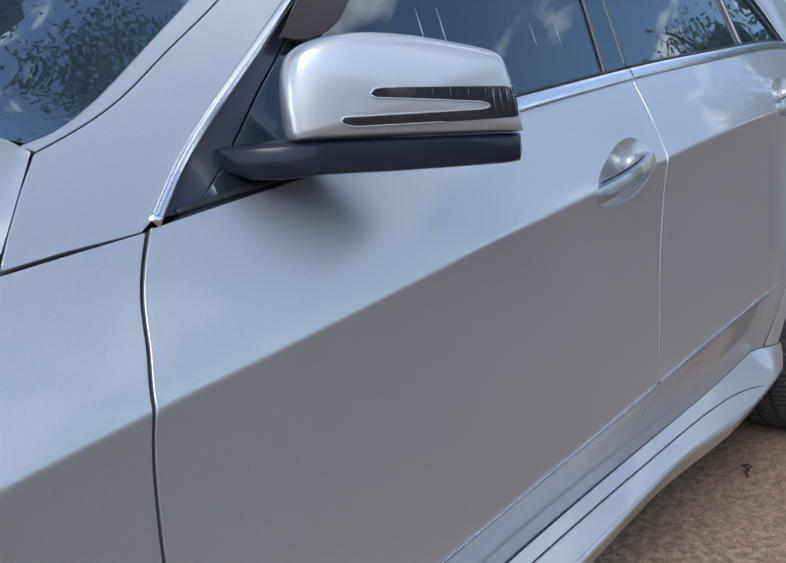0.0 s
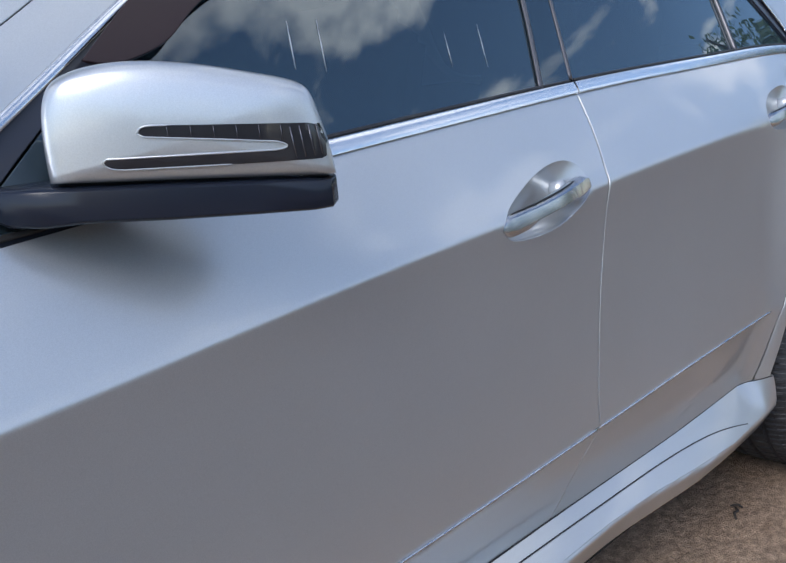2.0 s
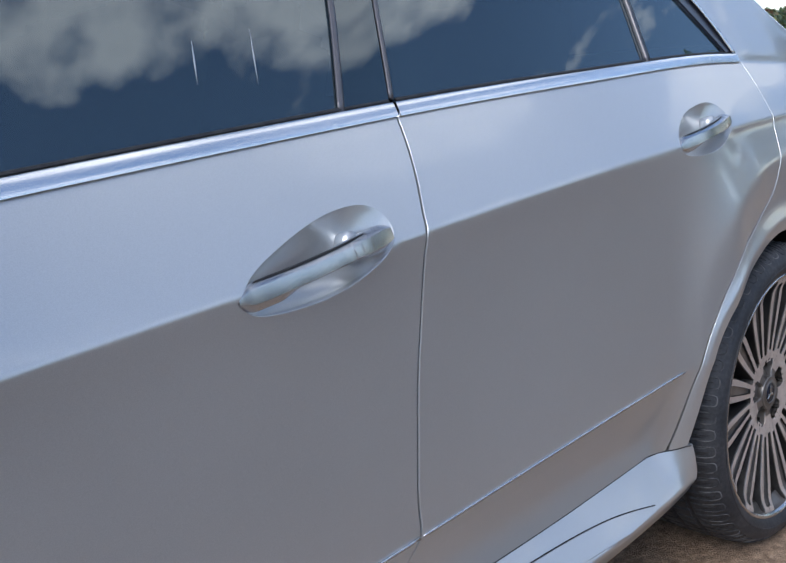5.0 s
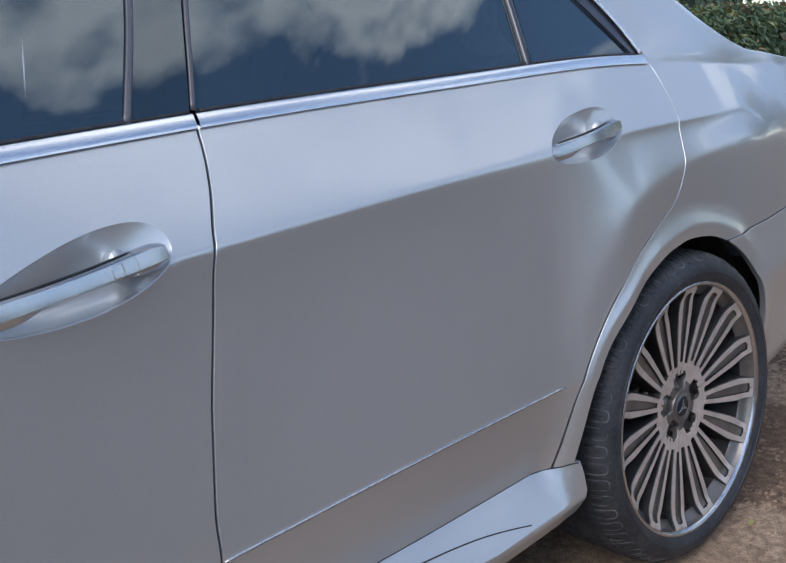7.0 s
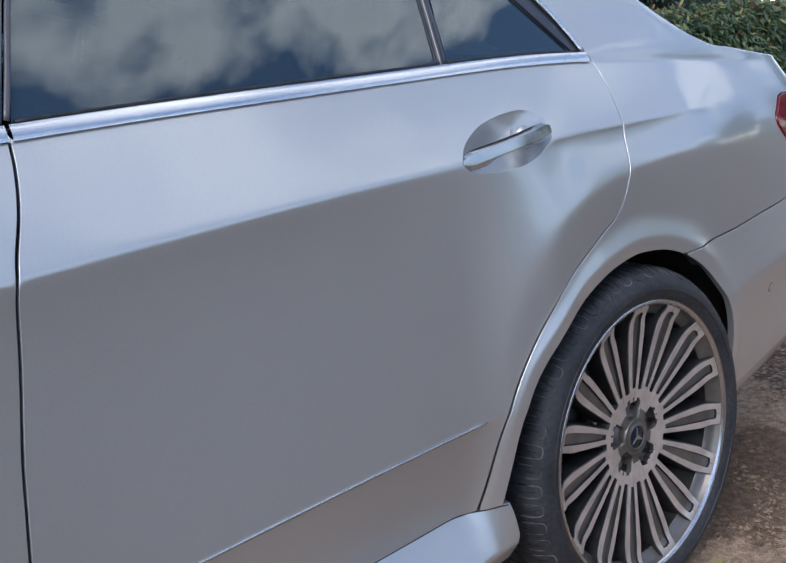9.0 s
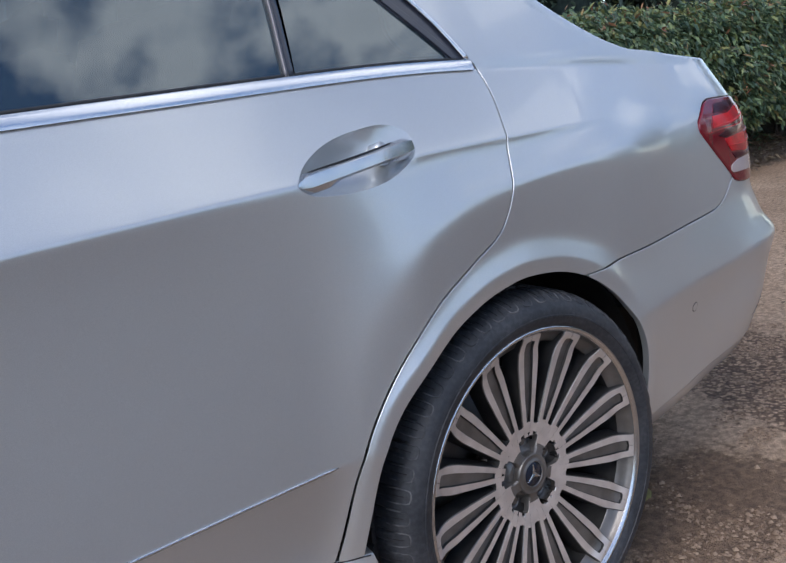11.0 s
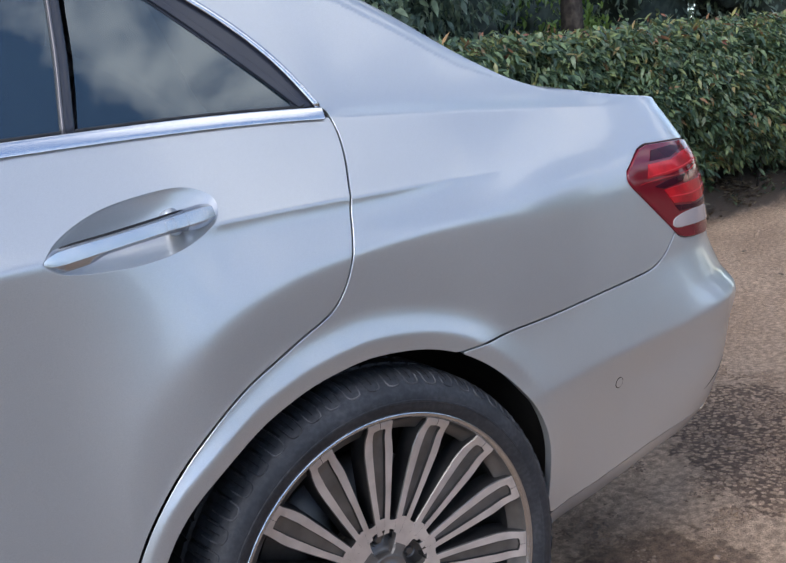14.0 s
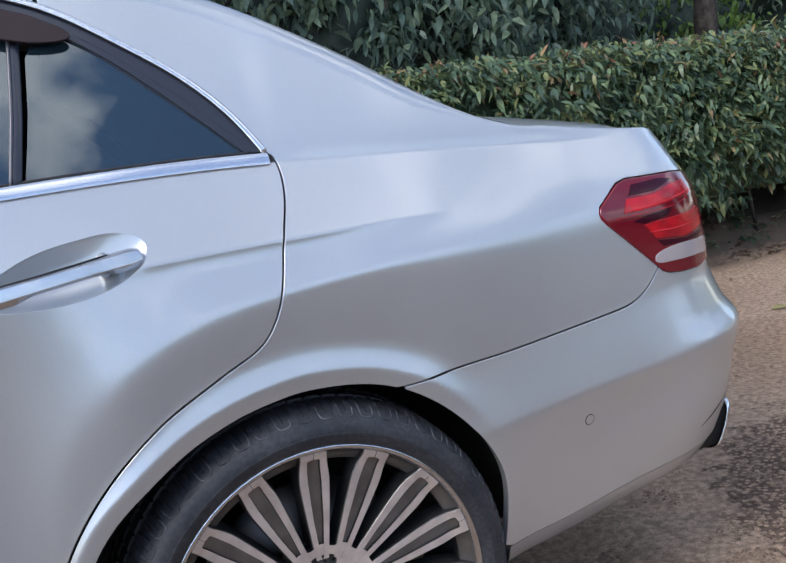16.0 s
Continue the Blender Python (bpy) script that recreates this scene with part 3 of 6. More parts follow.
def holed_fill(poly, hole, xs, ys):
    """The region between an outline and a hole in it, in triangles on the grid's points."""
    gx, gy = np.meshgrid(np.asarray(xs), np.asarray(ys), indexing="ij")
    pts = np.stack([gx.ravel(), gy.ravel()], 1)
    keep = inside(poly, pts) & (~inside(hole, pts) if hole else True)
    edge = np.array(dense(poly, 0.004) + (dense(hole, 0.004) if hole else []))
    near = np.array([np.min(np.hypot(*(edge - q).T)) if k else 0 for q, k in zip(pts, keep)])
    pts = pts[keep & (near > min(0.0035, 0.4 * (ys[1] - ys[0])))]
    n, m = len(poly), len(hole)
    verts = [Vector(q) for q in (*poly, *hole, *pts.tolist())]
    edges = [(i, (i + 1) % n) for i in range(n)] + [(n + i, n + (i + 1) % m) for i in range(m)]
    v, _, f, *_ = geometry.delaunay_2d_cdt(verts, edges, [], 0, 1e-7)
    v = np.array([tuple(q) for q in v])
    mid = np.array([v[list(q)].mean(0) for q in f])
    good = inside(poly, mid) & (~inside(hole, mid) if hole else True)
    return v, [list(q) for q, g in zip(f, good) if g]


ROWS_FINE = np.concatenate([np.arange(-0.72, -0.0301, 0.012), np.arange(-0.03, 0.03, 0.003), np.arange(0.03, 0.75, 0.012)])


def panel(name, outline, mat, parent=None, label="", depth=0.0, gap=0.0018, skirt=0.02, hole=None, surf=None, step=0.016, rows=None, follow=True, lip=0.0012, both=False, fine=False):
    """A sheet on the car's side: the outline (u, w) filled with a fine grid, true normals, and edges that fold in."""
    surf = surf or shell
    poly = [tuple(map(float, q)) for q in outline]
    if area2(poly) < 0:
        poly = poly[::-1]
    poly = inset(dense(poly, 0.014), gap)
    rings = [poly]
    full = list(poly)
    if hole:
        h = [tuple(map(float, q)) for q in hole]
        if area2(h) > 0:
            h = h[::-1]
        rings.append(h)
    shift = (lambda u: crease_z(u)) if follow else (lambda u: 0 * np.asarray(u))
    flat = [(u, w - float(shift(u))) for u, w in full]
    arr = np.array(flat)
    start = arr[:, 0].min() - step * 0.37
    xs = np.arange(start, arr[:, 0].max() + step, step)
    if rows is None:
        ys = ROWS_FINE if follow else np.arange(arr[:, 1].min() - 0.004, arr[:, 1].max() + 0.012, 0.012)
    else:
        ys = np.arange(arr[:, 1].min() - rows * 0.37, arr[:, 1].max() + rows, rows)
    v2, faces = holed_fill(flat, [(u, w - float(shift(u))) for u, w in (rings[1] if hole else [])], xs, ys) if hole or fine else grid_fill(flat, xs, ys)
    u, w = v2[:, 0], v2[:, 1] + shift(v2[:, 0])

    def normal_of(u, w):
        e = 4e-4
        n = np.cross(surf(u + e, w, depth) - surf(u - e, w, depth), surf(u, w + e, depth) - surf(u, w - e, depth))
        return n / np.maximum(np.linalg.norm(n, axis=-1, keepdims=True), 1e-12)
    verts, norms = [surf(u, w, depth)], [normal_of(u, w)]
    count = len(u)
    faces = list(faces)
    for ring in rings:
        if skirt <= 0:
            break
        r = np.array(ring)
        n = normal_of(r[:, 0], r[:, 1])
        p0 = surf(r[:, 0], r[:, 1], depth)
        tang = np.roll(p0, -1, 0) - np.roll(p0, 1, 0)
        out = np.cross(tang, n)
        out /= np.maximum(np.linalg.norm(out, axis=1, keepdims=True), 1e-9)
        levels = [(0, 0, n), (lip * 0.7, lip * 0.35, n * 0.7 + out * 0.7), (lip, lip * 1.5, out), (lip, skirt, out)]
        first = count
        for o, d, nn in levels:
            verts.append(p0 + out * o - n * d)
            norms.append(nn)
            count += len(r)
        m = len(r)
        for k in range(3):
            for i in range(m):
                j = (i + 1) % m
                faces.append([first + k * m + i, first + (k + 1) * m + i, first + (k + 1) * m + j, first + k * m + j])
    verts, norms = np.concatenate(verts), np.concatenate(norms)
    if both:
        v, n = verts.copy(), norms.copy()
        v[:, 1], n[:, 1] = 2 * MID - v[:, 1], -n[:, 1]
        faces = faces + [[len(verts) + i for i in reversed(f)] for f in faces]
        verts, norms = np.concatenate([verts, v]), np.concatenate([norms, n])
    return mesh_object(name, verts, faces, mat, parent, label, norms)


def ribbon(name, line, mat, parent, label="", width=0.006, height=0.003, depth=0.0, surf=None, taper=0.0, ring=8):
    """A rounded strip that runs along a line (u, w) on the car's side."""
    surf = surf or shell
    p = np.array(line, float)
    t = np.gradient(p, axis=0)
    t /= np.maximum(np.hypot(*t.T), 1e-9)[:, None]
    n2 = np.stack([-t[:, 1], t[:, 0]], 1)
    m = len(p)
    s = np.ones(m)
    if taper:
        k = np.linspace(0, 1, m)
        s = np.clip(np.minimum(k, 1 - k) / taper, 0.08, 1) ** 0.6
    verts = []
    for a in np.linspace(0, 2 * np.pi, ring, endpoint=False):
        ca, sa = np.cos(a), np.sin(a)
        ca, sa = np.sign(ca) * abs(ca) ** 0.8, np.sign(sa) * abs(sa) ** 0.8
        q = p + n2 * (0.5 * width * ca * s)[:, None]
        verts.append(surf(q[:, 0], q[:, 1], depth - height * sa * s))
    verts = np.concatenate(verts)
    faces = []
    for k in range(ring):
        for i in range(m - 1):
            a, b = k * m + i, ((k + 1) % ring) * m + i
            faces.append([a, a + 1, b + 1, b])
    faces += [[k * m for k in range(ring)], [k * m + m - 1 for k in reversed(range(ring))]]
    return mesh_object(name, verts, faces, mat, parent, label)


def moulding(name, line, mat, parent, label, width, height, depth=0.0, edge=0.0012):
    """A flat-faced strip with small rounded edges along a line (u, w) on the car's side."""
    p = np.array(line, float)
    h = 0.5 * width
    sec = [(-h, 0.0), (-h, height - edge), (-h + 0.3 * edge, height - 0.3 * edge), (-h + edge, height), (-0.3 * h, height + 0.0004), (0.3 * h, height + 0.0004), (h - edge, height), (h - 0.3 * edge, height - 0.3 * edge), (h, height - edge), (h, 0.0)]
    verts = np.concatenate([shell(p[:, 0], p[:, 1] + a, depth - b) for a, b in sec])
    m, k = len(p), len(sec)
    faces = [[j * m + i, j * m + i + 1, (j + 1) * m + i + 1, (j + 1) * m + i] for j in range(k - 1) for i in range(m - 1)]
    faces += [[j * m for j in range(k)], [j * m + m - 1 for j in reversed(range(k))]]
    return mesh_object(name, verts, faces, mat, parent, label, sharp=60)


def loft(rings, close_ends=True):
    """A tube of rings of points: vertices and faces."""
    m = len(rings[0])
    verts = [q for r in rings for q in r]
    faces = [[k * m + i, k * m + (i + 1) % m, (k + 1) * m + (i + 1) % m, (k + 1) * m + i] for k in range(len(rings) - 1) for i in range(m)]
    if close_ends:
        faces += [list(range(m))[::-1], [(len(rings) - 1) * m + i for i in range(m)]]
    return verts, faces


def spin(profile, steps, wobble=None):
    """A solid of revolution about the y axis from (r, y) points."""
    rings = []
    for k in range(steps):
        a = 2 * math.pi * k / steps
        rings.append([((r + (wobble(i, k) if wobble else 0)) * math.cos(a), y, (r + (wobble(i, k) if wobble else 0)) * math.sin(a)) for i, (r, y) in enumerate(profile)])
    m = len(profile)
    verts = [q for r in rings for q in r]
    faces = [[k * m + i, k * m + i + 1, ((k + 1) % steps) * m + i + 1, ((k + 1) % steps) * m + i] for k in range(steps) for i in range(m - 1)]
    return verts, faces


FLIP = Matrix.Translation((0, 2 * MID, 0)) @ Matrix.Diagonal((1, -1, 1, 1))


def other_side(ob):
    """The same part with its pieces, mirrored to the car's far side."""
    made = {}
    for o in (ob, *ob.children_recursive):
        q = o.copy()
        scene.collection.objects.link(q)
        made[o] = q
        if o is ob:
            q.parent, q.matrix_parent_inverse = o.parent, o.matrix_parent_inverse
            q.matrix_basis = FLIP @ o.matrix_basis
        else:
            q.parent = made[o.parent]
            q.matrix_parent_inverse = Matrix.Identity(4)
    return made[ob]

# ---- ground ----
def rough_height(x, y):
    return 0.010 * noise.noise((x * 1.3, y * 1.3, 0.3)) + 0.006 * noise.noise((x * 5.1, y * 5.1, 1.7)) + 0.003 * noise.noise((x * 17, y * 17, 4.2))


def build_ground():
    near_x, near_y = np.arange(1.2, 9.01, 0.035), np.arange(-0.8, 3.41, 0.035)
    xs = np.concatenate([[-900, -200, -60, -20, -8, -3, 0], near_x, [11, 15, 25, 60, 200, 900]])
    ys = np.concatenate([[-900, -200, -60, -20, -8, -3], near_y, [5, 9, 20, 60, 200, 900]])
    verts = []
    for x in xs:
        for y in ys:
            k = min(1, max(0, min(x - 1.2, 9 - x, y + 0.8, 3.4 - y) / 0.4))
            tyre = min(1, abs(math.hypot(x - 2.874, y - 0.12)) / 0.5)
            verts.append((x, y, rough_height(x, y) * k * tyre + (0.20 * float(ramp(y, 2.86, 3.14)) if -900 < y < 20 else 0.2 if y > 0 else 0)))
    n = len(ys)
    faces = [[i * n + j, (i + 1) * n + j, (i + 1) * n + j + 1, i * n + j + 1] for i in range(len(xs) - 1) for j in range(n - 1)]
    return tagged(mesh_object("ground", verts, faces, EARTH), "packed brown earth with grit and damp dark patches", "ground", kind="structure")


build_ground()


def build_gravel():
    rng = random.Random(4)
    verts, faces = [], []

    def stone(x, y, r):
        b = len(verts)
        z = rough_height(x, y)
        k = [rng.uniform(0.6, 1.3) for _ in range(6)]
        verts.extend([(x + r * k[0], y, z + r * 0.15), (x, y + r * k[1], z + r * 0.1), (x - r * k[2], y, z + r * 0.15), (x, y - r * k[3], z + r * 0.12), (x, y, z + r * 0.7 * k[4]), (x, y, z - r * 0.4)])
        for i in range(4):
            faces.extend([[b + i, b + (i + 1) % 4, b + 4], [b + (i + 1) % 4, b + i, b + 5]])
    for _ in range(5000):
        stone(rng.uniform(1.5, 8.0), rng.uniform(-0.8, 2.8), rng.choice((0.003, 0.004, 0.004, 0.006, 0.009)) * rng.uniform(0.7, 1.3))
    # pale stones stand out of the damp patches
    for cx, cy, rx, ry, count in ((3.48, 0.09, 0.45, 0.35, 5000), (4.34, 0.42, 0.5, 0.5, 9000)):
        for _ in range(count):
            x, y = cx + rx * rng.uniform(-1, 1), cy + ry * rng.uniform(-1, 1)
            if noise.noise((x * 5, y * 5, 7.7)) + 0.5 * noise.noise((x * 14, y * 14, 1.1)) > 0.02:
                stone(x, y, rng.choice((0.003, 0.004, 0.005, 0.007)) * rng.uniform(0.7, 1.3))
    return tagged(mesh_object("gravel", verts, faces, STONE, smooth=False), "small brown stones scattered on the earth", "gravel", kind="stuff")


build_gravel()


# ---- leaves ----
def leaf_shape(length, width, droop, fold=0.18):
    """A pointed leaf along +x, bent down, folded along its rib."""
    out = []
    for s in (0.0, 0.28, 0.62, 1.0):
        h = width * (0.12, 0.95, 0.8, 0.02)[(0.0, 0.28, 0.62, 1.0).index(s)] * 0.5
        x, z = length * s, -droop * length * s * s
        out.append(((x, -h, z + fold * h), (x, 0, z), (x, h, z + fold * h)))
    return out


class Leaves:
    def __init__(self, seed):
        self.v, self.f, self.r = [], [], random.Random(seed)

    def add(self, place, yaw, pitch, roll, length, width, droop=0.25):
        m = Matrix.Translation(place) @ Euler((roll, pitch, yaw)).to_matrix().to_4x4()
        b = len(self.v)
        for row in leaf_shape(length, width, droop):
            for q in row:
                self.v.append(tuple(m @ Vector(q)))
        for i in range(3):
            for j in range(2):
                a = b + i * 3 + j
                self.f.append((a, a + 3, a + 4, a + 1))

    def make(self, name, mat, parent=None, label=""):
        return mesh_object(name, self.v, self.f, mat, parent, label)


def empty(name, x, y, z=0.0):
    e = new(name)
    e.location = (x, y, z)
    return e


def tube_points(path, radii, ring=7):
    rings = []
    for i, p in enumerate(path):
        a, b = Vector(path[max(i - 1, 0)]), Vector(path[min(i + 1, len(path) - 1)])
        q = (b - a).to_track_quat("Z", "Y")
        rings.append([tuple(Vector(p) + q @ Vector((radii[i] * math.cos(t), radii[i] * math.sin(t), 0))) for t in np.linspace(0, 2 * math.pi, ring, endpoint=False)])
    return loft(rings)


HEDGE_TOP, HEDGE_FACE = 1.33, 2.80


def hedge_face(x, z):
    """Where the clipped front of the hedge stands."""
    bulge = 0.10 * math.sin(math.pi * min(1, max(0, (z - 0.2) / 1.1)))
    return HEDGE_FACE - bulge + 0.09 * noise.noise((x * 1.1, z * 1.7, 3.1)) + 0.10 * noise.noise((x * 3.7, z * 4.1, 8.2)) + 0.03 * noise.noise((x * 9, z * 9, 1.2)) + 0.02 * (x - 6)


def build_hedge(x0, x1, seed):
    e = empty("hedge", (x0 + x1) / 2, 3.3, 0.1)
    tagged(e, "clipped dense green hedge with glossy pointed leaves", "hedge", "hedge behind the yard")
    L = Leaves(seed)
    r = L.r
    tips = []
    for _ in range(int((x1 - x0) * 1550)):
        x = r.uniform(x0, x1)
        if r.random() < 0.68:
            z = 0.34 + 0.98 * r.random() ** 0.72
            if noise.noise((x * 4.6, z * 5.2, 11.5)) < -0.30 and r.random() < 0.85:
                continue
            y = hedge_face(x, z) + abs(r.gauss(0, 0.06)) - 0.02 + 0.16 * max(0.0, z - 1.18) / 0.14
        else:
            y = HEDGE_FACE + 0.02 + r.random() ** 1.2 * 1.3
            z = HEDGE_TOP + 0.07 * noise.noise((x * 1.9, y * 2.3, 5)) + 0.05 * noise.noise((x * 6, y * 6, 2)) - abs(r.gauss(0, 0.05)) - 0.07 * max(0.0, 1 - (y - HEDGE_FACE) / 0.2)
        if z > HEDGE_TOP - 0.12 and r.random() < 0.14 or r.random() < 0.03:
            tips += [(x + r.gauss(0, 0.02), y - 0.02, z + r.uniform(0, 0.04)) for _ in range(3)]
        aim, lift = r.uniform(-2.9, -0.25), r.uniform(-0.35, 0.55)
        for k in range(5):
            length = r.uniform(0.040, 0.082)
            L.add((x + r.gauss(0, 0.024), y + r.gauss(0, 0.018), z + r.gauss(0, 0.024)), aim + r.uniform(-1.0, 1.0), lift + r.uniform(-0.1, 0.9), r.uniform(-0.8, 0.8), length, length * r.uniform(0.28, 0.40), r.uniform(0.05, 0.5))
    f = L.make("foliage", LEAF, e)
    tagged(f, kind="stuff")
    T = Leaves(seed + 50)
    for q in tips:
        size = r.uniform(0.04, 0.085)
        T.add(q, r.uniform(-3.1, 3.1), r.uniform(-1.1, 0.7), r.uniform(-0.9, 0.9), size, size * 0.3, 0.2)
    tagged(T.make("young_growth", TIP_LEAF, e, "yellow and reddish young leaf tips"), kind="stuff")
    # dark sheet painted as the deep shade behind the leaves
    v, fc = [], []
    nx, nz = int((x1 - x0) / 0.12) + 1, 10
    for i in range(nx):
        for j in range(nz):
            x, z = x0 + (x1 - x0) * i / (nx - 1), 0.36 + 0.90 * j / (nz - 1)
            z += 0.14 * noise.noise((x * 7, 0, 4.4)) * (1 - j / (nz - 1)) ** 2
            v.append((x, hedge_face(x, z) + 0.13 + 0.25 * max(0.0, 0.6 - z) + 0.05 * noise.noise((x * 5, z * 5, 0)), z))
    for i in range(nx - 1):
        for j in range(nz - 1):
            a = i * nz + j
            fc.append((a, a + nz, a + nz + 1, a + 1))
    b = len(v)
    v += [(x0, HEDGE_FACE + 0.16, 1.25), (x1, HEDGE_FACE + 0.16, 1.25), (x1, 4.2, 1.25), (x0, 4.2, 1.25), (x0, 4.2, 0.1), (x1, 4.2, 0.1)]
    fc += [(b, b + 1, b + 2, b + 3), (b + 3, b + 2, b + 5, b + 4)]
    mesh_object("inner_growth", v, fc, HEDGE_SHADE, e, "dark sheet painted as shade inside the hedge")
    for k in range(int((x1 - x0) * 5)):
        x, y = r.uniform(x0, x1), r.uniform(3.02, 3.3)
        lean = r.uniform(-0.08, 0.08)
        vv, ff = tube_points([(x, y, 0.10), (x + lean, y - 0.02, 0.3), (x + lean * 2.2, y - 0.03, 0.62)], [0.012, 0.010, 0.005], 5)
        mesh_object("stem", vv, ff, BARK, e)
    return e


# mottled dark green that holds the hedge's inner shade in its colour
HEDGE_SHADE = material("shaded twigs and old leaves", (0.012, 0.02, 0.009), 0.95)
c, f = mottle(HEDGE_SHADE, (0.026, 0.040, 0.024), (0.065, 0.088, 0.050), 22, 6.0)
join(HEDGE_SHADE, c, main(HEDGE_SHADE).inputs["Base Color"])
for i in range(5):
    build_hedge(2.6 + 2.3 * i, 4.9 + 2.3 * i, 20 + i)


def build_litter():
    L = Leaves(9)
    r = L.r
    for _ in range(5200):
        x, y = r.uniform(3.5, 11.0), 3.12 - abs(r.gauss(0, 0.13))
        if y < 2.78 or noise.noise((x * 2.2, y * 4, 3.3)) < -0.05:
            continue
        z = 0.012 + 0.20 * float(ramp(y, 2.86, 3.14)) + r.random() * 0.03
        s = r.uniform(0.025, 0.060)
        L.add((x, y, z), r.uniform(0, 6.28), r.uniform(-0.4, 0.4), r.uniform(-0.6, 0.6), s, s * 0.45, r.uniform(-0.3, 0.5))
    ob = L.make("leaf_litter", LITTER)
    return tagged(ob, "dry brown dead leaves heaped under the hedge", "leaf litter", kind="stuff")


build_litter()


def build_undergrowth():
    L = Leaves(12)
    for _ in range(44):
        x, y = L.r.uniform(4.2, 10.5), L.r.uniform(2.92, 3.10)
        for _ in range(16):
            size = L.r.uniform(0.03, 0.07)
            L.add((x + L.r.gauss(0, 0.04), y + L.r.gauss(0, 0.03), 0.20 * float(ramp(y, 2.86, 3.14)) + L.r.uniform(0.0, 0.09)), L.r.uniform(0, 6.28), L.r.uniform(-0.9, 0.5), L.r.uniform(-0.5, 0.5), size, size * 0.45, 0.3)
    return tagged(L.make("undergrowth", LEAF), "low green weeds growing on the soil bank", "undergrowth", kind="stuff")


build_undergrowth()


def build_fallen_leaf(x, y, size, turn, mat, label):
    L = Leaves(int(x * 100))
    L.add((0, 0, 0.010), turn, -0.08, 0.12, size, size * 0.42, 0.12)
    ob = L.make("fallen_leaf", mat)
    ob.location = (x, y, rough_height(x, y))
    return tagged(ob, label, "leaf", "leaves on the earth")


build_fallen_leaf(3.41, 0.205, 0.085, 0.5, YELLOW_LEAF, "yellow-green fallen leaf lying on damp earth")
build_fallen_leaf(7.02, 2.10, 0.10, 0.2, LITTER, "pale dry fallen leaf lying on the earth")
build_fallen_leaf(5.62, 1.80, 0.10, -0.2, YELLOW_LEAF, "pale dry fallen leaf lying on the earth")
build_fallen_leaf(3.04, -0.03, 0.035, 0.3, YELLOW_LEAF, "small pale leaf flake lying on gravel")
rl = random.Random(77)
for _ in range(26):
    build_fallen_leaf(rl.uniform(4.2, 9.0), rl.uniform(0.6, 2.5), rl.uniform(0.03, 0.07), rl.uniform(0, 6.2), LITTER, "dry brown fallen leaf lying on the earth")


def build_twig(x, y, s, turn):
    v, f = tube_points([(-s, 0, 0.006), (-0.3 * s, 0.2 * s, 0.012), (0.3 * s, -0.05 * s, 0.008), (s, 0.25 * s, 0.006)], [0.0025, 0.003, 0.003, 0.0015], 5)
    ob = mesh_object("twig", v, f, BARK)
    ob.matrix_world = pose(x, y, rough_height(x, y), 0, 0, turn)
    return tagged(ob, "short dark twig lying on the earth", "twig", "twigs on the earth")


build_twig(2.47, 0.085, 0.03, 20)
build_twig(2.50, 0.10, 0.014, 100)


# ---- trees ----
CROWN_SHADE = material("deep shade of old leaves", (0.01, 0.015, 0.01), 0.95)
c, f = mottle(CROWN_SHADE, (0.030, 0.044, 0.040), (0.070, 0.095, 0.080), 9, 6.0)
join(CROWN_SHADE, c, main(CROWN_SHADE).inputs["Base Color"])


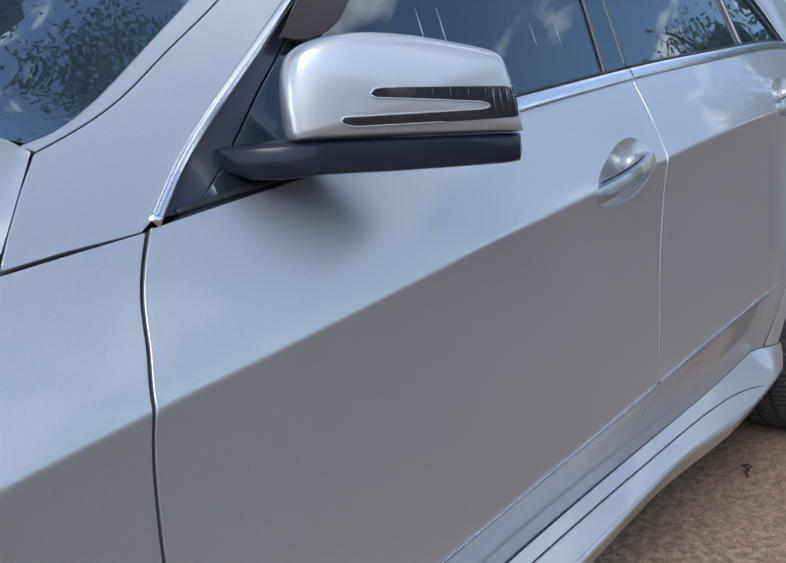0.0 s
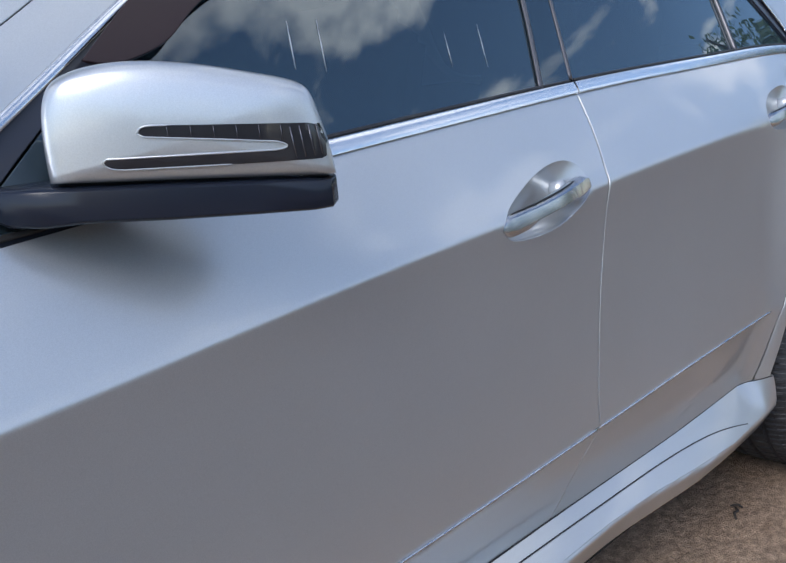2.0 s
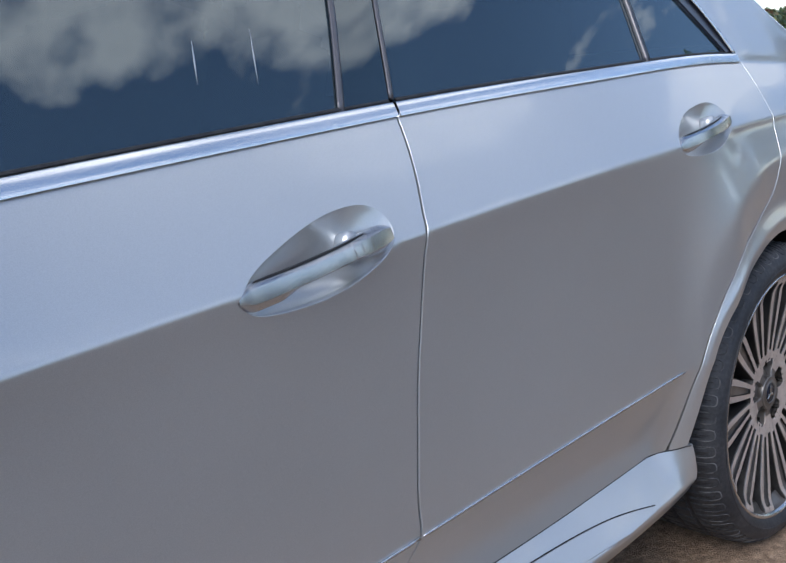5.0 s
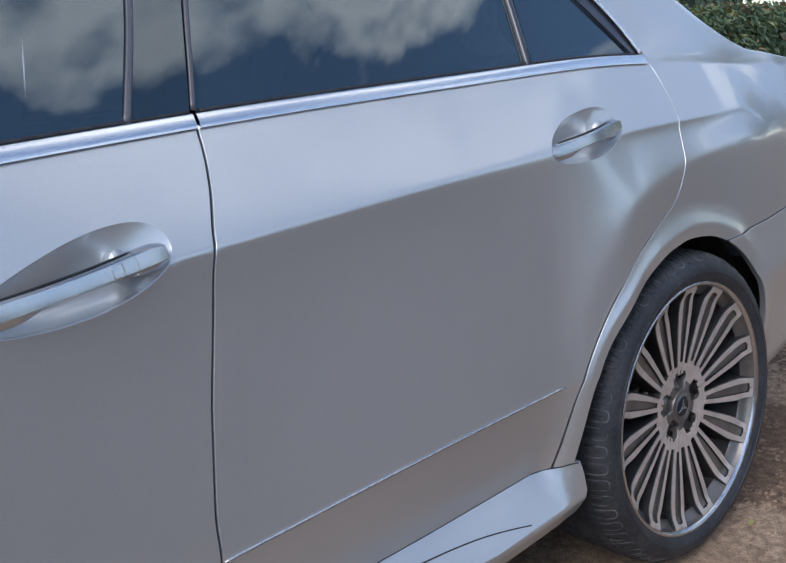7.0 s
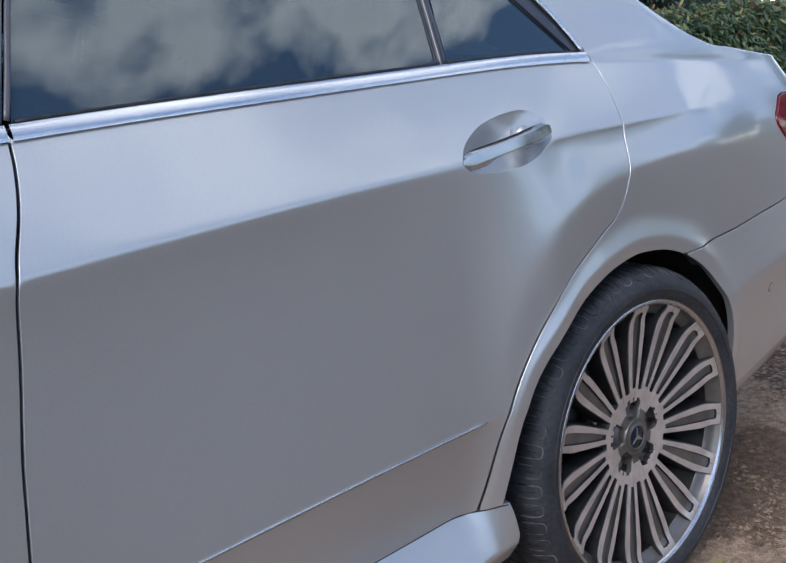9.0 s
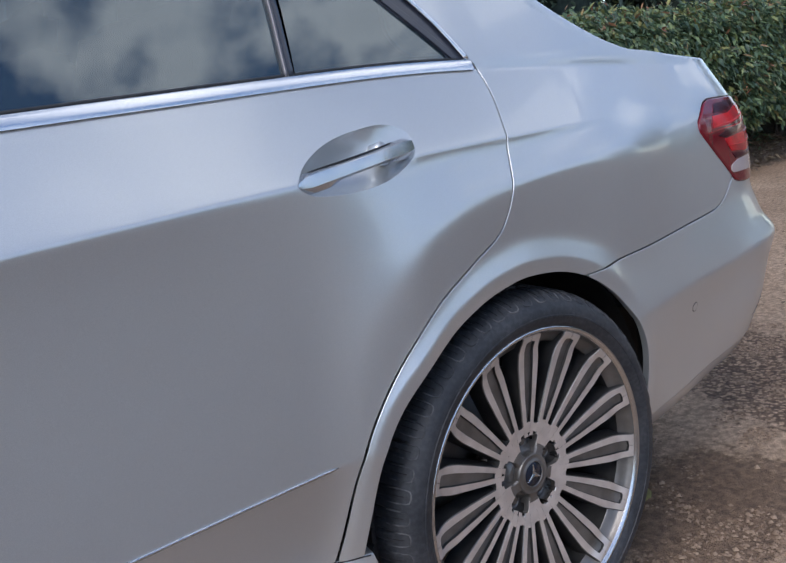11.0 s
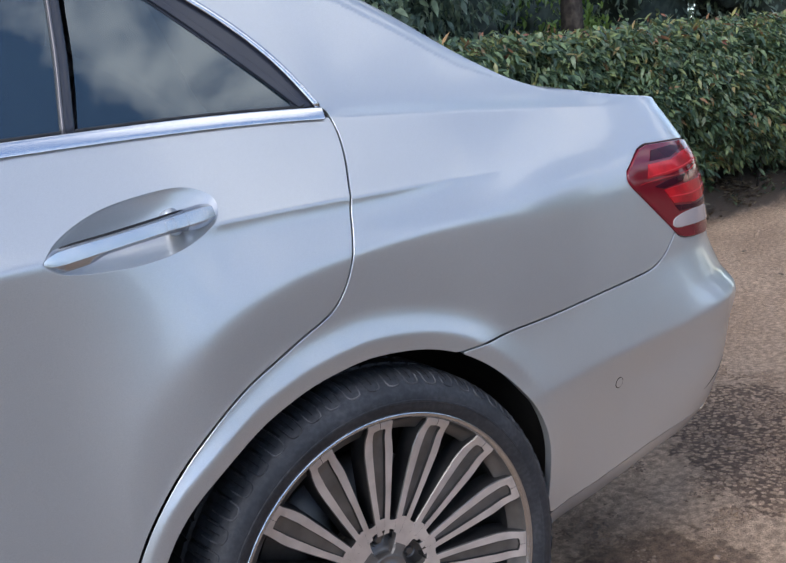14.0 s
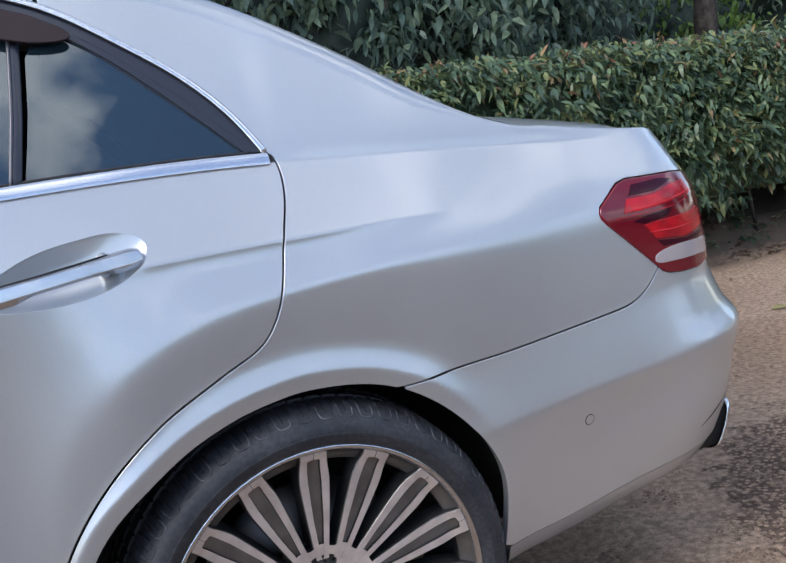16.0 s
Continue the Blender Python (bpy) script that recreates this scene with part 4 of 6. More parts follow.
def build_tree(x, y, height, trunk_r, crown, count, seed, mat, label, leaf=(0.09, 0.16), low=0.0, shade_core=True, group="trees behind the hedge"):
    """A tapered trunk, limbs, and a crown of leaf clusters on the twigs."""
    e = empty("tree", x, y, 0)
    tagged(e, label, "tree", group)
    r = random.Random(seed)
    bend = [(x + r.uniform(-0.12, 0.12) * k, y + r.uniform(-0.12, 0.12) * k, height * k / 5) for k in range(6)]
    v, f = tube_points(bend, [trunk_r * (1 - 0.16 * k) for k in range(6)], 9)
    mesh_object("trunk", v, f, BARK, e)
    L = Leaves(seed + 1)
    cx, cy, cz, rx, ry, rz = crown
    lv, lf = [], []
    for k in range(16):
        a, h = r.uniform(0, 6.28), r.uniform(0.35, 0.95)
        s = Vector(bend[min(5, int(h * 5))])
        d = Vector((cx + rx * math.cos(a) * r.uniform(0.4, 0.9), cy + ry * math.sin(a) * r.uniform(0.4, 0.9), cz + rz * r.uniform(-0.6, 0.7)))
        vv, ff = tube_points([tuple(s), tuple(s.lerp(d, 0.5) + Vector((0, 0, 0.15))), tuple(d)], [trunk_r * 0.4, trunk_r * 0.22, 0.012], 5)
        b = len(lv)
        lv += vv
        lf += [[b + i for i in q] for q in ff]
    mesh_object("limbs", lv, lf, BARK, e)
    # added lumpy core: the crown's deep shade as a dark solid that stops light
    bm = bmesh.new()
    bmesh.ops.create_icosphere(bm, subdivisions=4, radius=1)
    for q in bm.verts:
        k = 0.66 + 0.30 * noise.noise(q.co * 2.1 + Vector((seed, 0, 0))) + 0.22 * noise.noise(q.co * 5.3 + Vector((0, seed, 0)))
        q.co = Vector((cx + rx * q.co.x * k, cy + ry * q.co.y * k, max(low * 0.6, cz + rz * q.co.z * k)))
    if shade_core:
        part("inner_growth", bm, CROWN_SHADE, e, "dark core painted as shade inside the crown")
    else:
        bm.free()
    clumps = []
    for _ in range(70):
        a, b, q = r.uniform(0, 6.28), r.uniform(-1, 1), r.uniform(0.35, 1.0)
        c2 = math.sqrt(1 - b * b)
        clumps.append((cx + rx * q * c2 * math.cos(a), cy + ry * q * c2 * math.sin(a), max(low, cz + rz * q * b), r.uniform(0.16, 0.36) * rx))
    for _ in range(count):
        px, py, pz, s = r.choice(clumps)
        size = r.uniform(*leaf)
        L.add((px + r.gauss(0, s * 0.5), py + r.gauss(0, s * 0.5), max(low, pz + r.gauss(0, s * 0.4))), r.uniform(0, 6.28), r.uniform(0.1, 1.35), r.uniform(-0.9, 0.9), size, size * 0.40, r.uniform(0, 0.5))
    tagged(L.make("crown", mat, e), kind="stuff")
    return e


build_tree(8.45, 5.12, 6.5, 0.135, (8.5, 5.4, 5.6, 2.6, 2.4, 1.9), 7000, 31, TREE_LEAF, "broad dark green tree with a bare brown trunk")
build_tree(5.6, 6.3, 4.5, 0.14, (5.6, 6.3, 2.6, 2.0, 1.3, 2.0), 20000, 32, TREE_LEAF, "dense dark green shrubby tree behind the hedge", low=0.5)
build_tree(8.0, 7.6, 4.8, 0.14, (8.0, 7.6, 2.8, 1.7, 1.3, 2.2), 18000, 33, TREE_LEAF, "dense dark green shrubby tree behind the hedge", low=0.5)
build_tree(13.6, 9.5, 5.0, 0.15, (13.6, 9.5, 3.0, 2.6, 1.8, 2.6), 12000, 34, TREE_LEAF, "dense dark green shrubby tree behind the hedge", low=0.4)
build_tree(16.5, 8.5, 5.0, 0.15, (16.5, 8.5, 3.0, 2.6, 2.0, 2.6), 12000, 35, TREE_LEAF, "dense dark green shrubby tree behind the hedge", low=0.4)
build_tree(10.2, 10.5, 5.0, 0.15, (10.4, 10.5, 3.0, 2.8, 1.6, 2.6), 12000, 36, TREE_LEAF, "dense dark green shrubby tree behind the hedge", low=0.4)
build_tree(0.6, 5.6, 7.0, 0.2, (0.5, 4.6, 5.6, 2.3, 1.9, 1.7), 42000, 38, TREE_LEAF, "tall leafy tree overhanging the car", leaf=(0.045, 0.085), shade_core=False)
build_tree(3.0, 8.0, 5.5, 0.16, (3.0, 7.6, 3.4, 2.4, 1.6, 2.6), 7000, 39, TREE_LEAF, "dense dark green shrubby tree behind the hedge", low=0.4)
build_tree(10.3, 7.6, 1.9, 0.05, (10.4, 7.6, 1.6, 1.0, 0.7, 0.7), 4000, 37, LIME_LEAF, "bright lime green young shrub behind the hedge", leaf=(0.08, 0.13), low=0.7)
# added out of view at the end of the yard, to darken grazing reflections
for k, (tx, ty, th) in enumerate(((19.0, 0.5, 6.5), (21.5, -3.5, 7.0), (20.0, -8.0, 6.0))):
    build_tree(tx, ty, th, 0.16, (tx, ty, 0.56 * th, 2.6, 2.4, 0.46 * th), 5000, 80 + k, TREE_LEAF, "leafy green tree added out of view to darken reflections", leaf=(0.14, 0.24), low=0.5, group="trees at the end of the yard")
# added unseen across the yard, behind the viewer, to dim the reflected horizon
for k in range(11):
    build_tree(-7.0 + 3.6 * k, -9.5 + 0.8 * (k % 2), 1.9, 0.10, (-7.0 + 3.6 * k, -9.5 + 0.8 * (k % 2), 1.0, 2.2, 1.0, 0.9 + 0.2 * (k % 3)), 1800, 60 + k, TREE_LEAF, "low leafy green shrub added out of view to dim the reflected horizon", leaf=(0.12, 0.2), low=0.2, group="shrubs across the yard")

# ---- the car ----
car = empty("car", 1.437, MID, 0)
tagged(car, "silver metallic four-door saloon car parked on bare earth", "car")

FRONT_GAP = smooth_line([(0.785, 0.972), (0.780, 0.965), (0.7676, 0.948), (0.7463, 0.911), (0.7333, 0.873), (0.7195, 0.836), (0.7123, 0.7725), (0.7105, 0.7036), (0.708, 0.62), (0.705, 0.55), (0.702, 0.44), (0.702, 0.348)])
B_GAP = smooth_line([(1.847, 1.036), (1.842, 1.000), (1.824, 0.943), (1.803, 0.893), (1.793, 0.827), (1.784, 0.765), (1.773, 0.70), (1.766, 0.646), (1.758, 0.583), (1.755, 0.54), (1.754, 0.50), (1.736, 0.456), (1.714, 0.40), (1.694, 0.348)])
R_GAP = smooth_line([(2.916, 1.052), (2.923, 1.035), (2.923, 1.008), (2.913, 0.970), (2.902, 0.944), (2.891, 0.914), (2.882, 0.880), (2.870, 0.843), (2.854, 0.805), (2.825, 0.771), (2.782, 0.751), (2.728, 0.728), (2.667, 0.699), (2.610, 0.660), (2.562, 0.615), (2.512, 0.549), (2.480, 0.477), (2.463, 0.406), (2.450, 0.348)])
ARCH_LINE = smooth_line(ARCH)
BUMPER_GAP = smooth_line([(3.037, 0.653), (3.1256, 0.6603), (3.2659, 0.6666), (3.4039, 0.6759), (3.4962, 0.6844), (3.5338, 0.6908), (3.5704, 0.7083), (3.5966, 0.7305), (3.6114, 0.7447)])
LAMP_FRONT = [(3.6114, 0.7447), (3.5315, 0.8131), (3.4989, 0.8404), (3.4874, 0.8529), (3.4846, 0.8624), (3.4893, 0.8741), (3.5291, 0.8997), (3.5468, 0.9094), (3.5728, 0.9146)]
LAMP = LAMP_FRONT + [(3.7172, 0.9110), (3.782, 0.907), (3.98, 0.895), (4.0, 0.80), (3.98, 0.745), (3.85, 0.728), (3.775, 0.727), (3.7439, 0.7230), (3.6796, 0.7248), (3.6406, 0.7292), (3.6215, 0.7358)]
CHROME_LINE = smooth_line([(0.787, 0.968), (0.836, 1.010), (0.900, 1.055), (0.975, 1.102), (1.075, 1.165), (1.2, 1.236), (1.4, 1.318), (1.65, 1.362), (2.0, 1.372), (2.3, 1.378), (2.5, 1.358), (2.605, 1.326), (2.66, 1.298), (2.737, 1.245), (2.806, 1.191), (2.870, 1.121), (2.909, 1.055)])
GLASS_TOP = [(1.055, 1.130), (1.2, 1.214), (1.4, 1.296), (1.65, 1.341), (2.0, 1.353), (2.3, 1.346), (2.5, 1.320), (2.6, 1.291), (2.672, 1.250), (2.751, 1.179), (2.838, 1.098), (2.878, 1.056)]
glass_top = curve(*GLASS_TOP)
U_END = float(_u[np.searchsorted(_cy, MID - 0.003)])  # where the outline meets the middle of the tail


def between(line, a, b):
    return [q for q in line if min(a, b) <= q[0] <= max(a, b)]


def belt(u0, u1, off=0.0, n=40):
    return [(u, float(belt_z(u)) + off) for u in np.linspace(u0, u1, n)]


# handles sit in oval recesses
FRONT_CUP = smooth_line([(1.512, 0.869), (1.534, 0.889), (1.582, 0.910), (1.643, 0.928), (1.702, 0.935), (1.738, 0.926), (1.750, 0.904), (1.735, 0.878), (1.700, 0.859), (1.647, 0.846), (1.578, 0.844), (1.530, 0.853), (1.512, 0.869)], 0.008)[:-1]
REAR_CUP = smooth_line([(2.454, 0.911), (2.472, 0.930), (2.508, 0.950), (2.553, 0.964), (2.615, 0.972), (2.662, 0.970), (2.690, 0.952), (2.686, 0.930), (2.665, 0.912), (2.622, 0.895), (2.563, 0.887), (2.509, 0.889), (2.470, 0.897), (2.454, 0.911)], 0.008)[:-1]


def build_recess(door, cup):
    c0 = np.mean(cup, 0)
    rings, norms = [], []
    cup = np.array(cup)
    away = cup + (cup - c0) / np.hypot(*(cup - c0).T)[:, None] * 0.008
    rings.append([tuple(q) for q in shell(away[:, 0], away[:, 1], 0.003)])
    for s, d in ((1.0, 0.0004), (0.985, 0.0014), (0.95, 0.0050), (0.86, 0.0110), (0.72, 0.0175), (0.56, 0.0235), (0.4, 0.0280), (0.2, 0.0315), (0.001, 0.0325)):
        p = c0 + (np.array(cup) - c0) * s
        lean = 1.0 - 0.62 * np.clip((p[:, 1] - c0[1]) / 0.045, -1, 1)  # deeper towards the bottom
        rings.append([tuple(q) for q in shell(p[:, 0], p[:, 1], d * lean)])
    v, f = loft(rings, False)
    return mesh_object("handle_recess", v, f, PAINT, door)


def build_handle(door, u0, u1, w0, w1):
    """A faceted bar across the recess, with its end cap, seam, foot and touch pad."""
    a, b = Vector(shell(u0, w0)), Vector(shell(u1, w1))
    along = (b - a).normalized()
    face = Vector((0, -math.cos(radians(10)), math.sin(radians(10))))
    face = (face - along * face.dot(along)).normalized()
    up = face.cross(along)
    if up.z < 0:
        up = -up

    def spot(k, h, out):
        """A point of the bar: k along it, h up from its middle line, out from the tips' line."""
        return tuple(a.lerp(b, k) + up * (h - 0.0035) + face * out)

    def half(k):
        return (0.0085 + 0.0066 * float(ramp(k, 0.0, 0.09))) * max(0.3, 1 - max(0.0, 1 - k / 0.035) ** 2) ** 0.5 + 0.0016 * float(ramp(k, 0.55, 0.85)) - 0.0040 * float(ramp(k, 0.92, 1.0))

    def proud(k):
        return -0.0030 + 0.0250 * math.sin(math.pi * min(1.0, 0.006 + 0.90 * k)) ** 0.62

    def bar(name, k0, k1, grow=0.0):
        rings = []
        for k in np.linspace(k0, k1, 36 if k1 - k0 > 0.5 else 12 if k1 - k0 > 0.05 else 2):
            h, out = half(k) + grow, proud(k) + grow
            foot = -1.0 + 0.34 * float(ramp(k, 0.20, 0.33)) - 0.24 * float(ramp(k, 0.74, 0.86))
            crown = 1.0 - 0.10 * float(ramp(k, 0.10, 0.40))
            knee = max(foot + 0.05, -0.46)
            deep = 0.020 * min(1.0, 0.45 + 2.5 * k)
            sec = [(foot, deep + grow), (foot, 0.011), (foot + 0.03, 0.0098), (knee - 0.03, 0.0012), (knee + 0.02, 0.0002), (0.0, 0.0), (crown - 0.36, 0.0004), (crown - 0.31, 0.0014), (crown - 0.02, 0.0098), (crown, 0.011), (crown, deep + grow)]
            rings.append([spot(k, h * q, out - d) for q, d in sec])
        v, f = loft(rings)
        return mesh_object(name, v, f, BRIGHT, door, sharp=18)
    tagged(bar("handle", 0.004, 0.795), "bright silver pull handle")
    tagged(bar("handle_end", 0.800, 0.985), "bright silver handle end cap")
    tagged(bar("handle_seam", 0.7945, 0.8010, 0.0007), "thin bright seam round the handle")
    # foot of the handle in the recess
    rings = [[spot(0.765 + 0.050 * math.cos(t), 0.0035 + 0.0180 * math.sin(t), d) for t in np.linspace(0, 2 * math.pi, 12, endpoint=False)] for d in (-0.030, -0.004)]
    v, f = loft(rings)
    mesh_object("handle_foot", v, f, PAINT, door, "silver handle foot")
    # black tube along the top edge, in place of the shade behind the bar
    ks = np.linspace(0.10, 0.79, 30)
    v, f = tube_points([spot(k, half(k) * (1.0 - 0.10 * float(ramp(k, 0.10, 0.40))) - 0.0004, proud(k) - 0.0085) for k in ks], [0.0003 + 0.0011 * math.sin(math.pi * i / 29) ** 0.4 for i in range(30)], 6)
    mesh_object("handle_joint", v, f, SEAL, door, "thin dark line painted as shade along the handle")
    # square touch pad on the face
    corner = [(-0.030, -0.0062), (0.030, -0.0062), (0.030, 0.0068), (-0.030, 0.0068), (-0.030, -0.0062)]
    v, f = tube_points([spot(0.685 + k, h, proud(0.685 + k) + 0.0003) for k, h in dense(corner, 0.004)], [0.00045] * len(dense(corner, 0.004)), 5)
    mesh_object("touch_pad", v, f, BRIGHT, door, "square touch pad outline")


def window(door, outline, name="window_glass", mat=None, depth=0.006):
    return panel(name, outline, mat or GLASS, door, "dark tinted window glass", depth=depth, gap=0.0, skirt=0.0, step=0.03, rows=0.03, follow=False)


# front door
ob = front_door = panel("front_door", belt(0.785, 1.847) + B_GAP[1:] + [(1.2, 0.348)] + FRONT_GAP[::-1][:-1], PAINT, car, "front door in silver paint", hole=FRONT_CUP, gap=0.0030)
build_recess(ob, FRONT_CUP)
build_handle(ob, 1.514, 1.741, 0.8725, 0.900)
ribbon("belt_seal", belt(0.815, 1.04, 0.004, 20), SEAL, ob, "black seal at the mirror foot", width=0.006, height=0.003, depth=0.003)
panel("mirror_base", belt(0.803, 1.056, -0.004, 12) + [(1.056, 1.122), (0.977, 1.067), (0.930, 1.031), (0.892, 1.001), (0.838, 0.972)], FRAME, ob, "black mirror mount base", depth=0.0055, gap=0.0, skirt=0.004, follow=False)
moulding("belt_trim", belt(1.03, 1.845, 0.0072, 60), CHROME, ob, "bright metal trim along the window", 0.0180, 0.0045)
ribbon("window_seal", belt(1.03, 1.845, 0.0182, 50), SEAL, ob, "black window seal", width=0.0045, height=0.004, depth=0.004)
ribbon("rub_strip", [(u, float(trim_z(u))) for u in np.linspace(0.72, 1.751, 60)], BRIGHT, ob, "thin bright moulding", width=0.0055, height=0.0035, depth=0.0)
window(ob, belt(1.055, 1.765, 0.016, 20) + [(1.770, 1.06), (1.798, 1.12), (1.826, 1.20), (1.855, 1.30), (1.868, 1.346)] + [(u, float(glass_top(u))) for u in np.linspace(1.85, 1.06, 30)])
for u, top, low in ((1.292, 1.155, 1.098), (1.338, 1.155, 1.092), (1.575, 1.13, 1.083), (1.655, 1.14, 1.078)):
    ribbon("water_mark", [(u + 0.30 * (top - low), top), (u + 0.15 * (top - low), (top + low) / 2), (u, low)], STREAK, ob, "pale dried water run", width=0.0022, height=0.0003, depth=0.0055, taper=0.5)
STRIP = smooth_line([(1.759, 1.037), (1.790, 1.106), (1.818, 1.174), (1.845, 1.26), (1.868, 1.345)])
ribbon("glass_guide", STRIP, GUIDE, ob, "grey glass guide strip", width=0.010, height=0.003, depth=0.003)
panel("pillar_cover", STRIP + [(1.955, 1.350), (1.928, 1.262), (1.894, 1.174), (1.870, 1.106), (1.847, 1.040)], PIANO, ob, "black pillar cover", depth=0.002, gap=0.003, skirt=0.01, follow=False)
panel("window_frame", [(0.800, 0.970), (0.838, 0.972), (0.892, 1.007), (0.930, 1.037), (0.977, 1.073), (1.058, 1.130)] + [(u, float(glass_top(u))) for u in np.linspace(1.1, 1.86, 24)] + [(1.87, 1.365)] + [q for q in CHROME_LINE[::-1] if 0.80 < q[0] < 1.86], FRAME, ob, "black window frame", depth=0.004, gap=0.001, skirt=0.008, follow=False)
panel("sail_panel", [(0.84, 0.974), (1.055, 0.996), (1.055, 1.126), (0.977, 1.071), (0.930, 1.035), (0.892, 1.006)], PIANO, ob, "black triangular mirror mount", depth=0.003, gap=0.001, skirt=0.01, follow=False)

# rear door
ob = rear_door = panel("rear_door", belt(1.848, 2.905) + R_GAP[2:] + [(2.1, 0.348)] + B_GAP[::-1][:-1], PAINT, car, "rear door in silver paint", hole=REAR_CUP, gap=0.0026, step=0.009, rows=0.007)
build_recess(ob, REAR_CUP)
build_handle(ob, 2.456, 2.682, 0.9135, 0.9385)
moulding("belt_trim", belt(1.850, 2.912, 0.0072, 60), CHROME, ob, "bright metal trim along the window", 0.0180, 0.0045)
ribbon("window_seal", belt(1.86, 2.885, 0.0182, 50), SEAL, ob, "black window seal", width=0.0045, height=0.004, depth=0.004)
ribbon("rub_strip", [(u, float(trim_z(u))) for u in np.linspace(1.757, 2.452, 50)], BRIGHT, ob, "thin bright moulding", width=0.0055, height=0.0035, depth=0.0, taper=0.02)
DIVIDE = smooth_line([(2.537, 1.055), (2.547, 1.105), (2.557, 1.155), (2.570, 1.24), (2.577, 1.290)])
ribbon("pillar_seal", smooth_line([(1.8515, 1.045), (1.874, 1.106), (1.898, 1.174), (1.932, 1.262), (1.960, 1.348)]), GUIDE, ob, "dark grey seal at the pillar", width=0.0075, height=0.003, depth=0.003)
window(ob, belt(1.856, 2.527, 0.016, 20) + [(u - 0.008, w) for u, w in DIVIDE] + [(u, float(glass_top(u))) for u in np.linspace(2.56, 1.965, 24)] + [(1.936, 1.262), (1.902, 1.174), (1.878, 1.106)])
window(ob, belt(2.550, 2.868, 0.016, 12) + [(u, float(glass_top(u))) for u in np.linspace(2.868, 2.61, 24)] + [(2.586, 1.24), (2.573, 1.155), (2.562, 1.105)], "quarter_glass")
ribbon("window_divider", DIVIDE, FRAME, ob, "grey and black window divider bar", width=0.018, height=0.005, depth=0.004)
ribbon("divider_edge", [(u - 0.007, w) for u, w in DIVIDE], GUIDE, ob, "grey divider edge", width=0.006, height=0.006, depth=0.003)
panel("window_frame", belt(2.868, 2.90, 0.018, 4) + [q for q in CHROME_LINE[::-1] if q[0] > 1.90] + [(u, float(glass_top(u))) for u in np.linspace(1.95, 2.868, 60)], FRAME, ob, "black window frame", depth=0.004, gap=0.001, skirt=0.008, follow=False, step=0.01, rows=0.01)
panel("frame_lip", [q for q in smooth_line([(2.62, 1.30), (2.700, 1.241), (2.772, 1.180), (2.846, 1.107), (2.888, 1.060)])] + [(2.878, 1.058)] + smooth_line([(2.836, 1.103), (2.762, 1.176), (2.688, 1.241), (2.61, 1.292)]), FRAME, ob, "black inner frame edge", depth=0.0, gap=0.0, skirt=0.006, follow=False, step=0.008, rows=0.008)
panel("window_visor", smooth_line([(2.02, 1.325), (2.3, 1.315), (2.5, 1.288), (2.605, 1.262), (2.655, 1.268), (2.640, 1.284)]) + smooth_line([(2.6, 1.305), (2.5, 1.335), (2.3, 1.36), (2.02, 1.37)]), SMOKE, ob, "smoked brown rain visor", depth=-0.014, gap=0.0, skirt=0.004, follow=False, step=0.02, rows=0.02)
panel("window_visor", smooth_line([(1.024, 1.124), (1.045, 1.120), (1.080, 1.124), (1.128, 1.142), (1.165, 1.168), (1.3, 1.232), (1.5, 1.282), (1.8, 1.305)]) + smooth_line([(1.8, 1.36), (1.5, 1.34), (1.3, 1.285), (1.15, 1.215), (1.06, 1.152)]), SMOKE, front_door, "smoked brown rain visor", depth=-0.016, gap=0.0, skirt=0.004, follow=False, step=0.02, rows=0.02)
ribbon("window_surround", CHROME_LINE, CHROME, rear_door, "bright metal window surround", width=0.0110, height=0.0032, depth=0.0, ring=10)

# fender, pillar, quarter panel
FRONT_ARCH = [(0.372 * math.cos(t), 0.33 + 0.372 * math.sin(t)) for t in np.linspace(0.04, math.pi - 0.04, 40)]
HOOD_SEAM = smooth_line([(0.642, 0.957), (0.5, 0.946), (0.2, 0.915), (-0.2, 0.862), (-0.5, 0.80), (-0.62, 0.77)])
ob = fender = panel("front_fender", FRONT_GAP[2:] + [(0.5, 0.345)] + FRONT_ARCH + [(-0.45, 0.35), (-0.60, 0.36)] + HOOD_SEAM[::-1] + [(0.70, 0.9605)], PAINT, car, "front fender in silver paint", gap=0.0030)
PILLAR_IN = smooth_line([(0.711, 1.041), (0.761, 1.057), (0.815, 1.080), (0.880, 1.116), (0.966, 1.162), (1.10, 1.24), (1.30, 1.33), (1.52, 1.40)])
panel("windscreen_pillar", [(0.642, 0.957), (0.70, 0.9605), (0.772, 0.962)] + between([(u, w) for u, w in CHROME_LINE], 0.79, 1.52) + [(1.56, 1.36), (1.56, 1.40)] + PILLAR_IN[::-1] + [(0.708, 1.040), (0.685, 1.014), (0.661, 0.984)], PAINT, car, "windscreen pillar in silver paint", follow=False, gap=0.0020)
